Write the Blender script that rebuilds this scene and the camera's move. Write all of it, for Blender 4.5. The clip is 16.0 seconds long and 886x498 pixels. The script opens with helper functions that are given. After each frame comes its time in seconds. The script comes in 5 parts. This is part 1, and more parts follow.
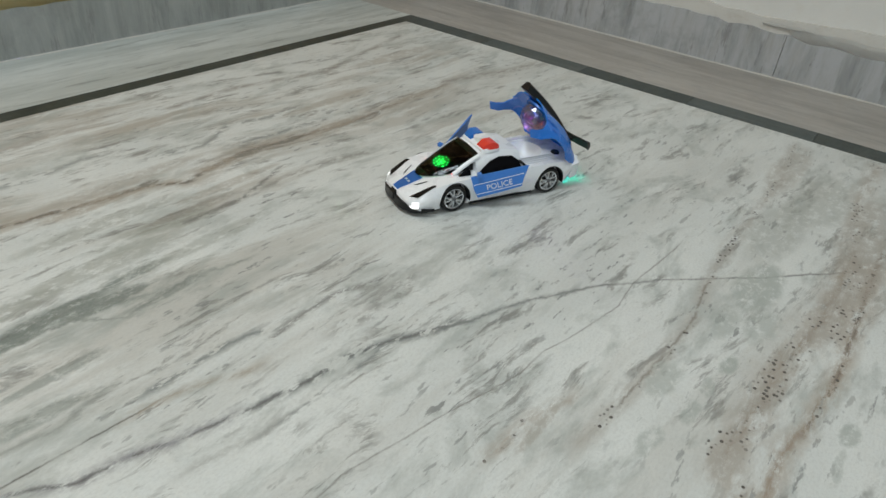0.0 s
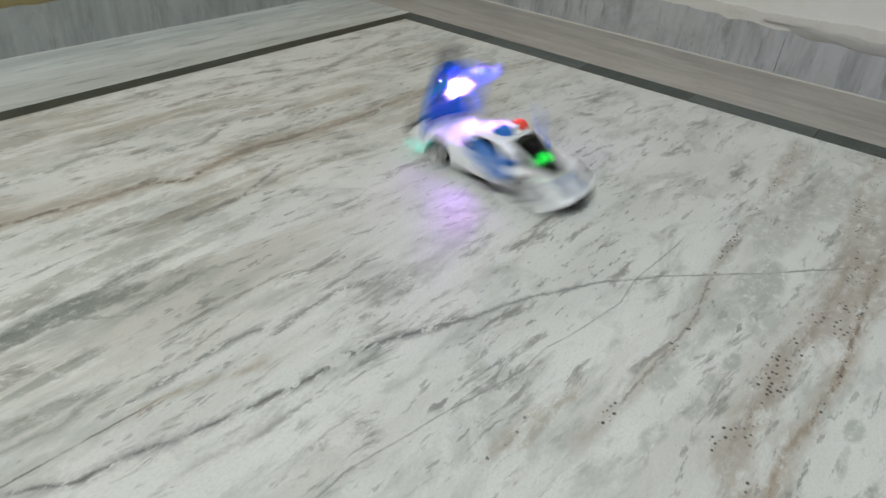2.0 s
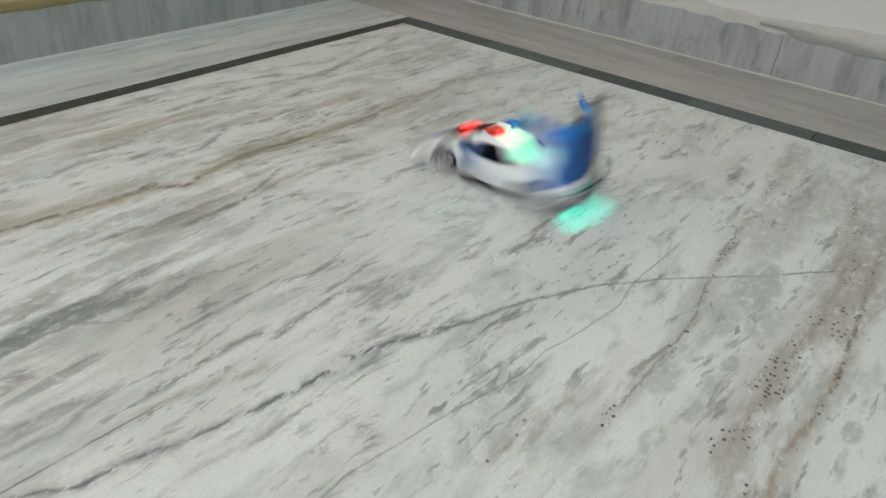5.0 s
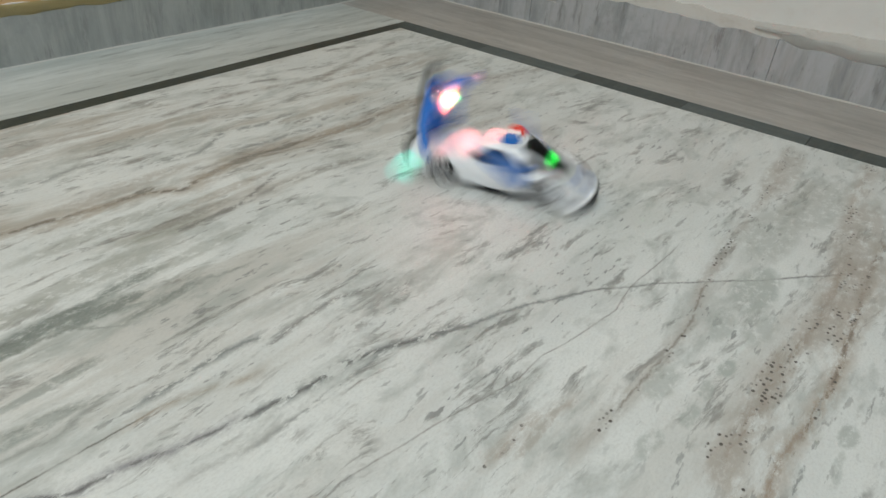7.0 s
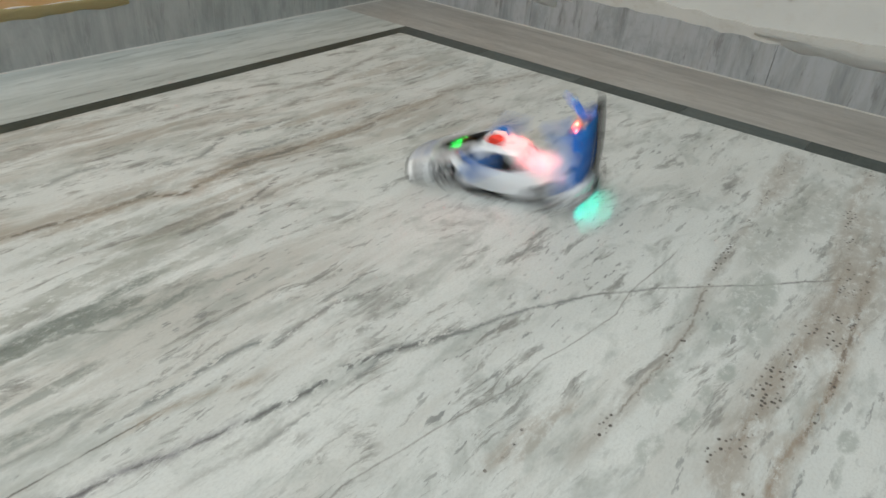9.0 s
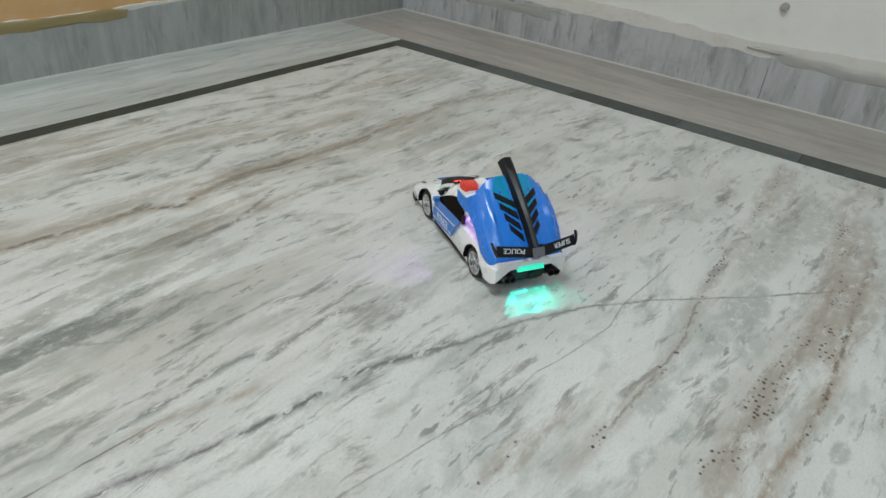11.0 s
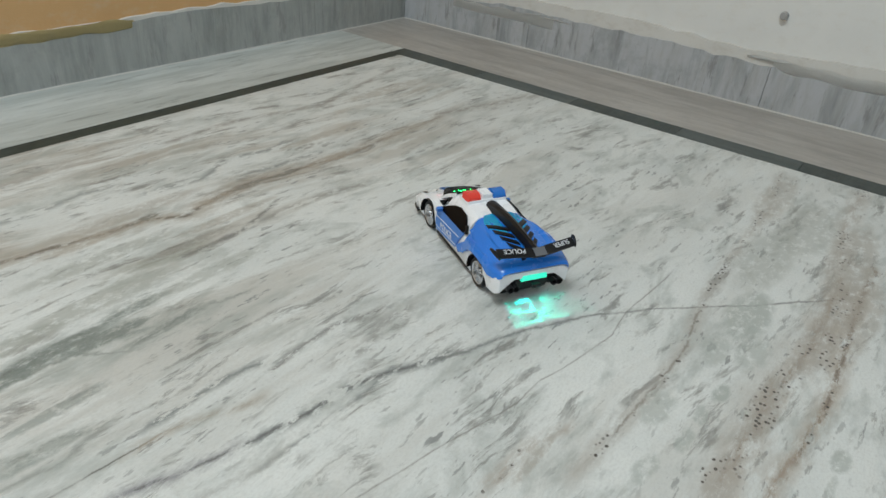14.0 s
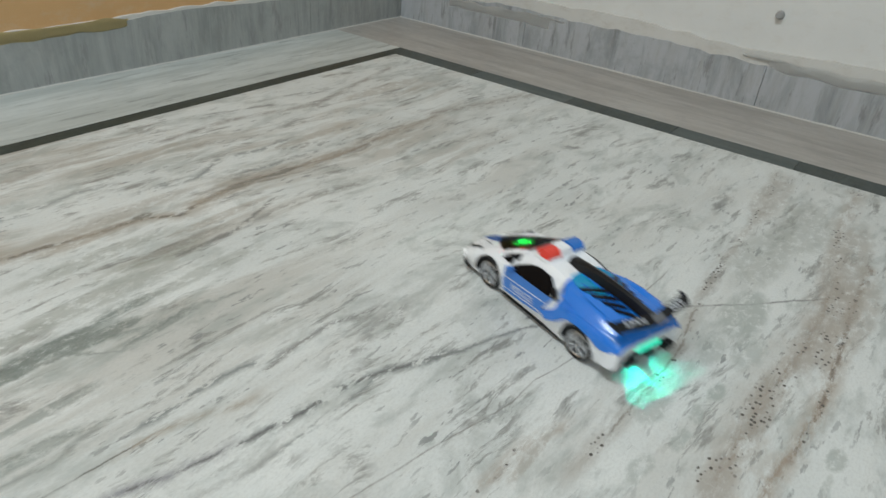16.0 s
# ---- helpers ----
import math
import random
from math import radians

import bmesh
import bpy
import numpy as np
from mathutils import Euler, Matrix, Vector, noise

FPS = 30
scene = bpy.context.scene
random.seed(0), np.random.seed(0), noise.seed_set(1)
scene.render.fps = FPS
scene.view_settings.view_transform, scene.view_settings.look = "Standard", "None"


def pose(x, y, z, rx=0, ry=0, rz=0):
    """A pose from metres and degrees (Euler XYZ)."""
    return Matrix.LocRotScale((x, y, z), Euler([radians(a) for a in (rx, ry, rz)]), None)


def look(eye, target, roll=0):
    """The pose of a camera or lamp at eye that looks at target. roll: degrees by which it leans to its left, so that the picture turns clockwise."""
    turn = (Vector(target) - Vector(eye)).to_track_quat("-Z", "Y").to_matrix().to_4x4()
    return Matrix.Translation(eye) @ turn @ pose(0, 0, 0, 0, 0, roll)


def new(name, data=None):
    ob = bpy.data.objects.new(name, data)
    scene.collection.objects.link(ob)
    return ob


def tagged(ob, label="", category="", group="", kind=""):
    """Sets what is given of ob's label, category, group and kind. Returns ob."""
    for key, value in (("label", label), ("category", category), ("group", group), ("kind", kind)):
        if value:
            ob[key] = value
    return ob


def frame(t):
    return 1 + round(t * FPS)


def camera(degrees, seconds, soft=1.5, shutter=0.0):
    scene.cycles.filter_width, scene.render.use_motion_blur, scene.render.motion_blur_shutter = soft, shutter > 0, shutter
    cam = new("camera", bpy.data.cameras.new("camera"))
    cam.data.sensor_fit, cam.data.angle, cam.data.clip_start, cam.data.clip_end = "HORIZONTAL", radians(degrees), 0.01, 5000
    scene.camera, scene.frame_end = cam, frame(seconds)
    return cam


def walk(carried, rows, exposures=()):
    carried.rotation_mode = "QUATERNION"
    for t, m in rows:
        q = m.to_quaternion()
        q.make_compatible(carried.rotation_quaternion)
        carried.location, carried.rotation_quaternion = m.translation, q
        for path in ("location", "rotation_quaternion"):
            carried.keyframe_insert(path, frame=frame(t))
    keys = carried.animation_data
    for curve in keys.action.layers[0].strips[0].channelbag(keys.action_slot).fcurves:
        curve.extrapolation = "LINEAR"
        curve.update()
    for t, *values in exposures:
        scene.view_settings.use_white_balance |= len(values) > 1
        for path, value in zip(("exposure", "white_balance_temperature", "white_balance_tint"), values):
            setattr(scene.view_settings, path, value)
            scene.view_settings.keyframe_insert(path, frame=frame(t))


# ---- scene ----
cam = camera(67.6, 16.0, soft=1.5, shutter=0.8)
PATH = [
    (0, (-1.39, -1.145, 0.459), (-0.023, -0.19, -0.646), 5.3),
    (0.5, (-1.392, -1.144, 0.459), (-0.026, -0.185, -0.642), 5.2),
    (1, (-1.394, -1.144, 0.46), (-0.024, -0.187, -0.64), 5.1),
    (1.5, (-1.393, -1.143, 0.458), (-0.025, -0.19, -0.646), 5.1),
    (2, (-1.39, -1.143, 0.455), (-0.024, -0.19, -0.652), 5.1),
    (2.5, (-1.39, -1.144, 0.457), (-0.019, -0.191, -0.645), 5.0),
    (3, (-1.393, -1.144, 0.46), (-0.021, -0.19, -0.638), 5.1),
    (3.5, (-1.395, -1.143, 0.459), (-0.021, -0.188, -0.636), 5.1),
    (4, (-1.393, -1.144, 0.458), (-0.022, -0.189, -0.64), 5.0),
    (6.5, (-1.392, -1.143, 0.457), (-0.013, -0.194, -0.638), 5.1),
    (7, (-1.392, -1.143, 0.458), (-0.009, -0.194, -0.63), 5.1),
    (7.5, (-1.394, -1.143, 0.46), (-0.009, -0.192, -0.625), 5.0),
    (8, (-1.395, -1.143, 0.46), (-0.013, -0.188, -0.626), 5.0),
    (8.5, (-1.394, -1.142, 0.459), (-0.006, -0.192, -0.624), 5.2),
    (9, (-1.394, -1.143, 0.46), (-0.005, -0.19, -0.619), 5.2),
    (11.3, (-1.395, -1.147, 0.466), (0.012, -0.188, -0.583), 5.3),
    (11.5, (-1.398, -1.145, 0.468), (0.004, -0.183, -0.584), 5.1),
    (12, (-1.397, -1.146, 0.467), (0.008, -0.192, -0.589), 5.2),
    (12.5, (-1.399, -1.145, 0.467), (0.01, -0.196, -0.589), 5.4),
    (13, (-1.399, -1.146, 0.47), (0.011, -0.189, -0.576), 5.4),
    (13.5, (-1.401, -1.147, 0.473), (0.008, -0.179, -0.566), 5.1),
    (14, (-1.4, -1.147, 0.472), (0.01, -0.179, -0.564), 5.1),
    (14.5, (-1.399, -1.147, 0.47), (0.01, -0.184, -0.573), 5.1),
    (15, (-1.398, -1.146, 0.47), (0.009, -0.184, -0.577), 5.0),
    (15.5, (-1.397, -1.146, 0.469), (0.013, -0.182, -0.571), 5.1),
    (16, (-1.397, -1.148, 0.47), (0.018, -0.187, -0.566), 5.2),
]
walk(cam, [(t, look(eye, target, roll)) for t, eye, target, roll in PATH], [(0, -0.08, 6500, 10), (1.5, -0.02, 6500, 10), (9.2, -0.01, 6500, 10), (11.3, 0.0, 6370, 10.3), (16, 0.03, 6370, 10.3)])

# ---- light and exposure ----
world = bpy.data.worlds.new("world")
scene.world = world
world.use_nodes = True
world.node_tree.nodes["Background"].inputs["Color"].default_value = (0.85, 0.9, 1.0, 1)
world.node_tree.nodes["Background"].inputs["Strength"].default_value = 0.3


def room_lamp(name, eye, target, size_x, size_y, watts, colour):
    data = bpy.data.lights.new(name, "AREA")
    data.shape, data.size, data.size_y, data.energy, data.color = "RECTANGLE", size_x, size_y, watts, colour
    ob = new(name, data)
    ob.matrix_world = look(eye, target)
    return ob


# broad lamp assumed at the ceiling, out of view
room_lamp("ceiling_light", (-1.95, -0.75, 2.75), (-1.7, -0.8, 0), 1.2, 0.5, 47, (0.865, 0.97, 1.0))
# unseen fill lamp added before the west wall, which has no window
room_lamp("west_fill_light", (-3.1, -1.6, 1.5), (-0.6, -0.7, 0.2), 1.2, 1.3, 17, (0.83, 0.94, 1.0))


# ---- materials ----
class Nodes:
    """Short names for building a node material."""

    def __init__(self, name):
        self.mat = bpy.data.materials.new(name)
        self.mat.use_nodes = True
        self.tree = self.mat.node_tree
        self.shader = self.tree.nodes["Principled BSDF"]

    def add(self, kind):
        return self.tree.nodes.new(kind)

    def put(self, socket, value):
        if hasattr(value, "is_output"):
            self.tree.links.new(value, socket)
        else:
            socket.default_value = value

    def math(self, op, a, b=0.0, c=0.0, clamp=False):
        n = self.add("ShaderNodeMath")
        n.operation, n.use_clamp = op, clamp
        for k, v in enumerate((a, b, c)):
            self.put(n.inputs[k], v)
        return n.outputs[0]

    def mix(self, fac, a, b):
        n = self.add("ShaderNodeMix")
        n.data_type = "RGBA"
        for k, v in ((0, fac), (6, a), (7, b)):
            if isinstance(v, tuple) and len(v) == 3:
                v = (*v, 1)
            self.put(n.inputs[k], v)
        return n.outputs[2]

    def ramp(self, fac, stops, smooth="LINEAR"):
        n = self.add("ShaderNodeValToRGB")
        n.color_ramp.interpolation = smooth
        cells = n.color_ramp.elements
        while len(cells) < len(stops):
            cells.new(0.5)
        for cell, (pos, v) in zip(cells, stops):
            cell.position = pos
            cell.color = (v, v, v, 1) if not isinstance(v, tuple) else (*v, 1)
        self.put(n.inputs[0], fac)
        return n.outputs[0]

    def coords(self, scale=(1, 1, 1), turn=0.0, shift=(0, 0, 0)):
        tc, mp = self.add("ShaderNodeTexCoord"), self.add("ShaderNodeMapping")
        mp.inputs["Scale"].default_value, mp.inputs["Location"].default_value = scale, shift
        mp.inputs["Rotation"].default_value = (0, 0, radians(turn))
        self.tree.links.new(tc.outputs["Object"], mp.inputs["Vector"])
        return mp.outputs[0]

    def noise(self, vector, scale, detail=4.0, rough=0.55, warp=0.0, colour=False):
        n = self.add("ShaderNodeTexNoise")
        self.put(n.inputs["Vector"], vector)
        for k, v in (("Scale", scale), ("Detail", detail), ("Roughness", rough), ("Distortion", warp)):
            n.inputs[k].default_value = v
        return n.outputs["Color" if colour else "Fac"]

    def bump(self, height, strength, distance=0.001):
        n = self.add("ShaderNodeBump")
        n.inputs["Strength"].default_value, n.inputs["Distance"].default_value = strength, distance
        self.put(n.inputs["Height"], height)
        self.put(self.shader.inputs["Normal"], n.outputs[0])

    def set(self, **values):
        for k, v in values.items():
            if isinstance(v, tuple) and len(v) == 3:
                v = (*v, 1)
            self.put(self.shader.inputs[k.replace("_", " ")], v)
        return self.mat


def plastic(name, colour, rough=0.3, coat=0.0, metal=0.0, wear=0.06):
    n = Nodes(name)
    g = n.noise(n.coords(), 60, 5)
    dirt = n.ramp(n.noise(n.coords(), 22, 6, 0.65), [(0.45, 0.0), (0.8, 1.0)])
    dull = tuple(c * 0.8 + 0.02 for c in colour)
    n.set(Base_Color=n.mix(n.math("MULTIPLY", dirt, wear * 4, clamp=True), colour, dull), Metallic=metal, Coat_Weight=coat,
          Roughness=n.math("MULTIPLY_ADD", g, 0.16, rough - 0.08))
    n.bump(g, 0.04, 0.0005)
    return n.mat


def glowing(name, colour, strength, base=None):
    n = Nodes(name)
    return n.set(Base_Color=base or colour, Roughness=0.25, Emission_Color=colour, Emission_Strength=strength)


def vein(n, x, y, points, width, wobble, breakup, amount=1.0, soft=2.0):
    """How much of a vein that runs through the points lies at (x, y)."""
    lo, hi = points[0][0] - 0.03, points[-1][0] + 0.03
    ys = [p[1] for p in points]
    y0, y1 = min(ys) - 0.01, max(ys) + 0.01
    high = y1 - y0
    u = n.math("MULTIPLY_ADD", x, 1 / (hi - lo), -lo / (hi - lo), clamp=True)
    ramp = n.add("ShaderNodeValToRGB")
    cells = ramp.color_ramp.elements
    stops = [(lo, ys[0], 0.0)] + [(px, py, amount) for px, py in points] + [(hi, ys[-1], 0.0)]
    while len(cells) < len(stops):
        cells.new(0.5)
    for cell, (px, py, alpha) in zip(cells, stops):
        v = (py - y0) / high
        cell.position, cell.color = (px - lo) / (hi - lo), (v, v, v, alpha)
    n.put(ramp.inputs[0], u)
    off = n.math("ABSOLUTE", n.math("SUBTRACT", n.math("MULTIPLY_ADD", n.math("ADD", y, wobble), 1 / high, -y0 / high), ramp.outputs[0]))
    mask = n.math("MULTIPLY_ADD", off, -high / (width * soft), 1.0, clamp=True)
    return n.math("MULTIPLY", n.math("MULTIPLY", mask, breakup), ramp.outputs[1])


class Stage(Nodes):
    """One stage of a large material, as a node group that takes named values and gives one colour or value."""

    def __init__(self, name, host, given):
        self.tree = bpy.data.node_groups.new(name, "ShaderNodeTree")
        self.host, self.given = host, given
        for key, (socket, kind) in given.items():
            self.tree.interface.new_socket(key, in_out="INPUT", socket_type=kind)
        start = self.add("NodeGroupInput")
        self.value = {key: start.outputs[key] for key in given}

    def finish(self, socket, kind):
        self.tree.interface.new_socket("result", in_out="OUTPUT", socket_type=kind)
        self.put(self.add("NodeGroupOutput").inputs[0], socket)
        box_node = self.host.add("ShaderNodeGroup")
        box_node.node_tree = self.tree
        for key, (given, _) in self.given.items():
            self.host.put(box_node.inputs[key], given)
        return box_node.outputs[0]


def marble_floor():
    n = Nodes("white_veined_marble")
    tc = n.add("ShaderNodeTexCoord").outputs["Object"]
    sep = n.add("ShaderNodeSeparateXYZ")
    n.put(sep.inputs[0], tc)
    x, y = sep.outputs[0], sep.outputs[1]
    # bands run nearly along x, wandering as they go
    drift = n.noise(n.coords((0.9, 2.2, 1)), 2.2, 3, 0.5)
    fine = n.noise(n.coords((1, 2.5, 1)), 14, 4, 0.6)
    yy = n.math("ADD", n.math("MULTIPLY_ADD", x, 0.1, y), n.math("ADD", n.math("MULTIPLY_ADD", drift, 0.13, -0.065), n.math("MULTIPLY_ADD", fine, 0.016, -0.008)))
    comb = n.add("ShaderNodeCombineXYZ")
    n.put(comb.inputs[0], n.math("MULTIPLY", x, 0.10))
    n.put(comb.inputs[1], yy)
    bands = n.noise(comb.outputs[0], 12, 9, 0.68)
    comb2 = n.add("ShaderNodeCombineXYZ")
    n.put(comb2.inputs[0], n.math("MULTIPLY_ADD", x, 0.17, 3.0))
    n.put(comb2.inputs[1], n.math("ADD", yy, 5.0))
    streaks = n.noise(comb2.outputs[0], 46, 9, 0.74)
    cloud = n.noise(n.coords((1, 1.6, 1), -8), 5, 5, 0.6)
    blot = n.noise(n.coords((1, 2.4, 1), -8, (2, 1, 0)), 30, 5, 0.6)
    grain = n.noise(n.coords((1, 1.6, 1), -6), 240, 5, 0.7)
    col = n.mix(n.ramp(cloud, [(0.35, 0.0), (0.7, 1.0)]), (0.70, 0.71, 0.685), (0.59, 0.605, 0.585))
    # warm grey to brown bands, stronger towards the far wall and beside the dark strip
    warm = n.math("MULTIPLY", n.ramp(bands, [(0.48, 0.0), (0.53, 0.5), (0.575, 1.0)]), n.ramp(n.noise(n.coords((1, 1.5, 1)), 2.6, 3), [(0.40, 0.3), (0.56, 1.0)]))
    col = n.mix(n.math("MULTIPLY", n.math("MULTIPLY", warm, n.ramp(n.math("ADD", y, 1.3), [(0.55, 0.28), (0.95, 1.0)])), 0.82), col, (0.37, 0.335, 0.285))
    green = n.math("MULTIPLY", n.ramp(n.noise(n.coords((1, 2.2, 1), -14, (5, 3, 0)), 7, 6, 0.62, 0.6), [(0.50, 0.0), (0.60, 1.0)]), n.ramp(blot, [(0.35, 0.3), (0.6, 1.0)]))
    col = n.mix(n.math("MULTIPLY", green, 0.55), col, (0.31, 0.335, 0.31))
    thin = n.math("MULTIPLY", n.ramp(streaks, [(0.53, 0.0), (0.58, 0.7), (0.64, 1.0)]), n.ramp(n.noise(n.coords((1, 1.8, 1), 0, (1, 7, 0)), 8, 5), [(0.46, 0.0), (0.56, 1.0)]))
    col = n.mix(n.math("MULTIPLY", thin, 0.84), col, (0.19, 0.185, 0.17))
    dash = n.math("MULTIPLY", n.ramp(n.noise(n.coords((14, 52, 1), 5), 1.9, 4, 0.6), [(0.60, 0.0), (0.64, 1.0)]), n.ramp(cloud, [(0.42, 0.1), (0.62, 1.0)]))
    col = n.mix(n.math("MULTIPLY", dash, 0.88), col, (0.22, 0.225, 0.22))
    # single veins, cracks and pitted seams
    wob_s = n.math("MULTIPLY_ADD", n.noise(n.coords(), 30, 9, 0.78), 0.016, -0.008)
    wob_l = n.math("MULTIPLY_ADD", n.noise(n.coords((1, 1.5, 1)), 12, 8, 0.72), 0.05, -0.025)
    brk = n.ramp(n.noise(n.coords((1, 2.4, 1), -8), 30, 9, 0.74), [(0.46, 0.0), (0.51, 1.0)])
    brk_l = n.ramp(n.noise(n.coords((1, 3.0, 1), -8, (3, 0, 0)), 16, 10, 0.78), [(0.43, 0.08), (0.53, 1.0)])
    solid = n.ramp(n.noise(n.coords((1, 2, 1)), 30, 3), [(0.3, 0.35), (0.5, 1.0)])
    grey, brown, dark = (0.20, 0.215, 0.21), (0.34, 0.285, 0.235), (0.07, 0.058, 0.048)
    green, plum = (0.225, 0.25, 0.23), (0.24, 0.235, 0.25)

    number, tone = "NodeSocketFloat", "NodeSocketColor"
    blot_gate = n.ramp(n.noise(n.coords((1, 1.5, 1), -8, (6, 4, 0)), 46, 9, 0.76), [(0.39, 0.0), (0.51, 1.0)])
    gather = n.ramp(n.noise(n.coords(), 17, 3), [(0.46, 0.0), (0.54, 1.0)])
    few = n.ramp(n.noise(n.coords((1, 1, 1), 0, (2, 0, 0)), 20, 3), [(0.49, 0.0), (0.57, 1.0)])
    given = {"x": x, "y": y, "wob_s": wob_s, "wob_l": wob_l, "wob_xs": n.math("MULTIPLY", wob_s, 0.4), "brk": brk, "brk_l": brk_l, "solid": solid,
             "half": n.ramp(brk_l, [(0.0, 0.45), (1.0, 1.0)]), "blot_gate": blot_gate, "gather": gather, "few": few}
    given = {key: (socket, number) for key, socket in given.items()}

    def lay(col, veins):
        st = Stage("veins", n, {**given, "col": (col, tone)})
        v, out = st.value, st.value["col"]
        for points, width, wob, gate, tint, amount in veins:
            out = st.mix(vein(st, v["x"], v["y"], points, width, v[wob], v[gate], amount), out, tint)
        return st.finish(out, tone)

    # the long grey vein that crosses the slab, with its branch
    main_west = [(-1.326, -0.715), (-1.285, -0.744), (-1.248, -0.751), (-1.215, -0.764), (-1.171, -0.777), (-1.136, -0.785), (-1.085, -0.795), (-1.034, -0.80), (-1.006, -0.81), (-0.941, -0.841)]
    main_east = [(-0.941, -0.841), (-0.908, -0.857), (-0.873, -0.869), (-0.826, -0.89), (-0.786, -0.913), (-0.757, -0.928), (-0.718, -0.96), (-0.692, -0.979), (-0.641, -1.027), (-0.585, -1.082), (-0.483, -1.17)]
    col = lay(col, [
        (main_west[:5], 0.0055, "wob_s", "brk_l", plum, 0.9),
        (main_west[5:], 0.0052, "wob_s", "brk", grey, 0.9),
        (main_west, 0.0020, "wob_s", "brk", (0.12, 0.12, 0.12), 0.9),
        (main_east, 0.0019, "wob_s", "half", (0.14, 0.14, 0.135), 0.9),
        (main_east[:5], 0.0036, "wob_s", "brk", grey, 0.7),
        ([(-1.155, -0.813), (-1.105, -0.816), (-1.066, -0.816), (-1.017, -0.815)], 0.0024, "wob_s", "brk", grey, 0.8),
        ([(-1.216, -0.798), (-1.189, -0.806), (-1.155, -0.813), (-1.125, -0.808)], 0.004, "wob_s", "brk_l", (0.36, 0.36, 0.34), 0.7),
    ])
    # hairline cracks
    col = lay(col, [
        ([(-1.324, -0.707), (-1.283, -0.71), (-1.236, -0.713), (-1.212, -0.715)], 0.0009, "wob_xs", "solid", (0.10, 0.09, 0.08), 0.95),
        ([(-1.212, -0.715), (-1.184, -0.718), (-1.152, -0.729), (-1.117, -0.745)], 0.0048, "wob_s", "brk_l", (0.36, 0.31, 0.25), 0.85),
        ([(-1.173, -0.894), (-1.144, -0.894), (-1.121, -0.898), (-1.087, -0.906), (-1.037, -0.916), (-0.995, -0.928), (-0.946, -0.94), (-0.901, -0.94), (-0.863, -0.951), (-0.817, -0.959), (-0.773, -0.966), (-0.718, -0.96), (-0.658, -0.965), (-0.605, -0.969)],
         0.00075, "wob_xs", "half", (0.19, 0.175, 0.16), 0.8),
    ])
    # rows of short grey dashes
    col = lay(col, [
        ([(-1.192, -0.70), (-1.172, -0.70), (-1.143, -0.698), (-1.117, -0.699), (-1.087, -0.702), (-1.061, -0.712)], 0.004, "wob_s", "brk", grey, 0.95),
        ([(-1.071, -0.723), (-1.023, -0.716), (-0.979, -0.717), (-0.924, -0.735)], 0.0034, "wob_s", "brk", (0.24, 0.235, 0.225), 0.95),
        ([(-1.013, -0.763), (-0.981, -0.77), (-0.937, -0.753), (-0.896, -0.758)], 0.006, "wob_s", "brk", (0.30, 0.295, 0.28), 0.85),
        ([(-1.298, -0.647), (-1.272, -0.657), (-1.255, -0.656), (-1.227, -0.667)], 0.004, "wob_s", "brk_l", (0.26, 0.275, 0.25), 0.9),
        ([(-1.31, -0.675), (-1.268, -0.681), (-1.234, -0.673)], 0.0035, "wob_s", "brk_l", (0.28, 0.29, 0.27), 0.85),
        ([(-1.12, -0.24), (-1.075, -0.247), (-1.008, -0.23), (-0.969, -0.241)], 0.005, "wob_s", "brk", grey, 0.7),
        ([(-0.933, -0.292), (-0.852, -0.305), (-0.782, -0.269), (-0.717, -0.285), (-0.656, -0.283)], 0.006, "wob_s", "brk", grey, 0.85),
        ([(-0.82, -0.335), (-0.75, -0.345), (-0.66, -0.35)], 0.005, "wob_s", "brk", grey, 0.7),
    ])
    # dark green cloud at the near west side and the lines that edge it
    col = lay(col, [
        ([(-1.251, -0.541), (-1.227, -0.534), (-1.207, -0.538), (-1.182, -0.534), (-1.152, -0.532), (-1.108, -0.523), (-1.068, -0.52)], 0.012, "wob_l", "brk_l", green, 0.95),
        ([(-1.245, -0.538), (-1.207, -0.538), (-1.17, -0.532)], 0.0045, "wob_s", "brk", (0.11, 0.125, 0.115), 0.85),
        ([(-1.20, -0.546), (-1.169, -0.547), (-1.136, -0.563), (-1.102, -0.565)], 0.011, "wob_l", "brk_l", green, 0.95),
        ([(-1.257, -0.554), (-1.189, -0.562), (-1.151, -0.594), (-1.106, -0.586), (-1.051, -0.582), (-1.01, -0.597)], 0.0022, "wob_l", "solid", (0.22, 0.235, 0.215), 0.85),
        ([(-1.25, -0.57), (-1.19, -0.58), (-1.12, -0.60), (-1.04, -0.592)], 0.0065, "wob_l", "brk_l", (0.36, 0.375, 0.35), 0.8),
        ([(-1.093, -0.467), (-1.04, -0.46), (-0.98, -0.468)], 0.010, "wob_l", "brk_l", (0.31, 0.315, 0.27), 0.8),
    ])
    # brown seams towards the far side
    brown_top = [(-1.163, -0.337), (-1.078, -0.351), (-1.036, -0.358), (-0.988, -0.36), (-0.943, -0.389), (-0.889, -0.375), (-0.827, -0.365), (-0.749, -0.38), (-0.703, -0.382), (-0.618, -0.395), (-0.534, -0.389), (-0.357, -0.386)]
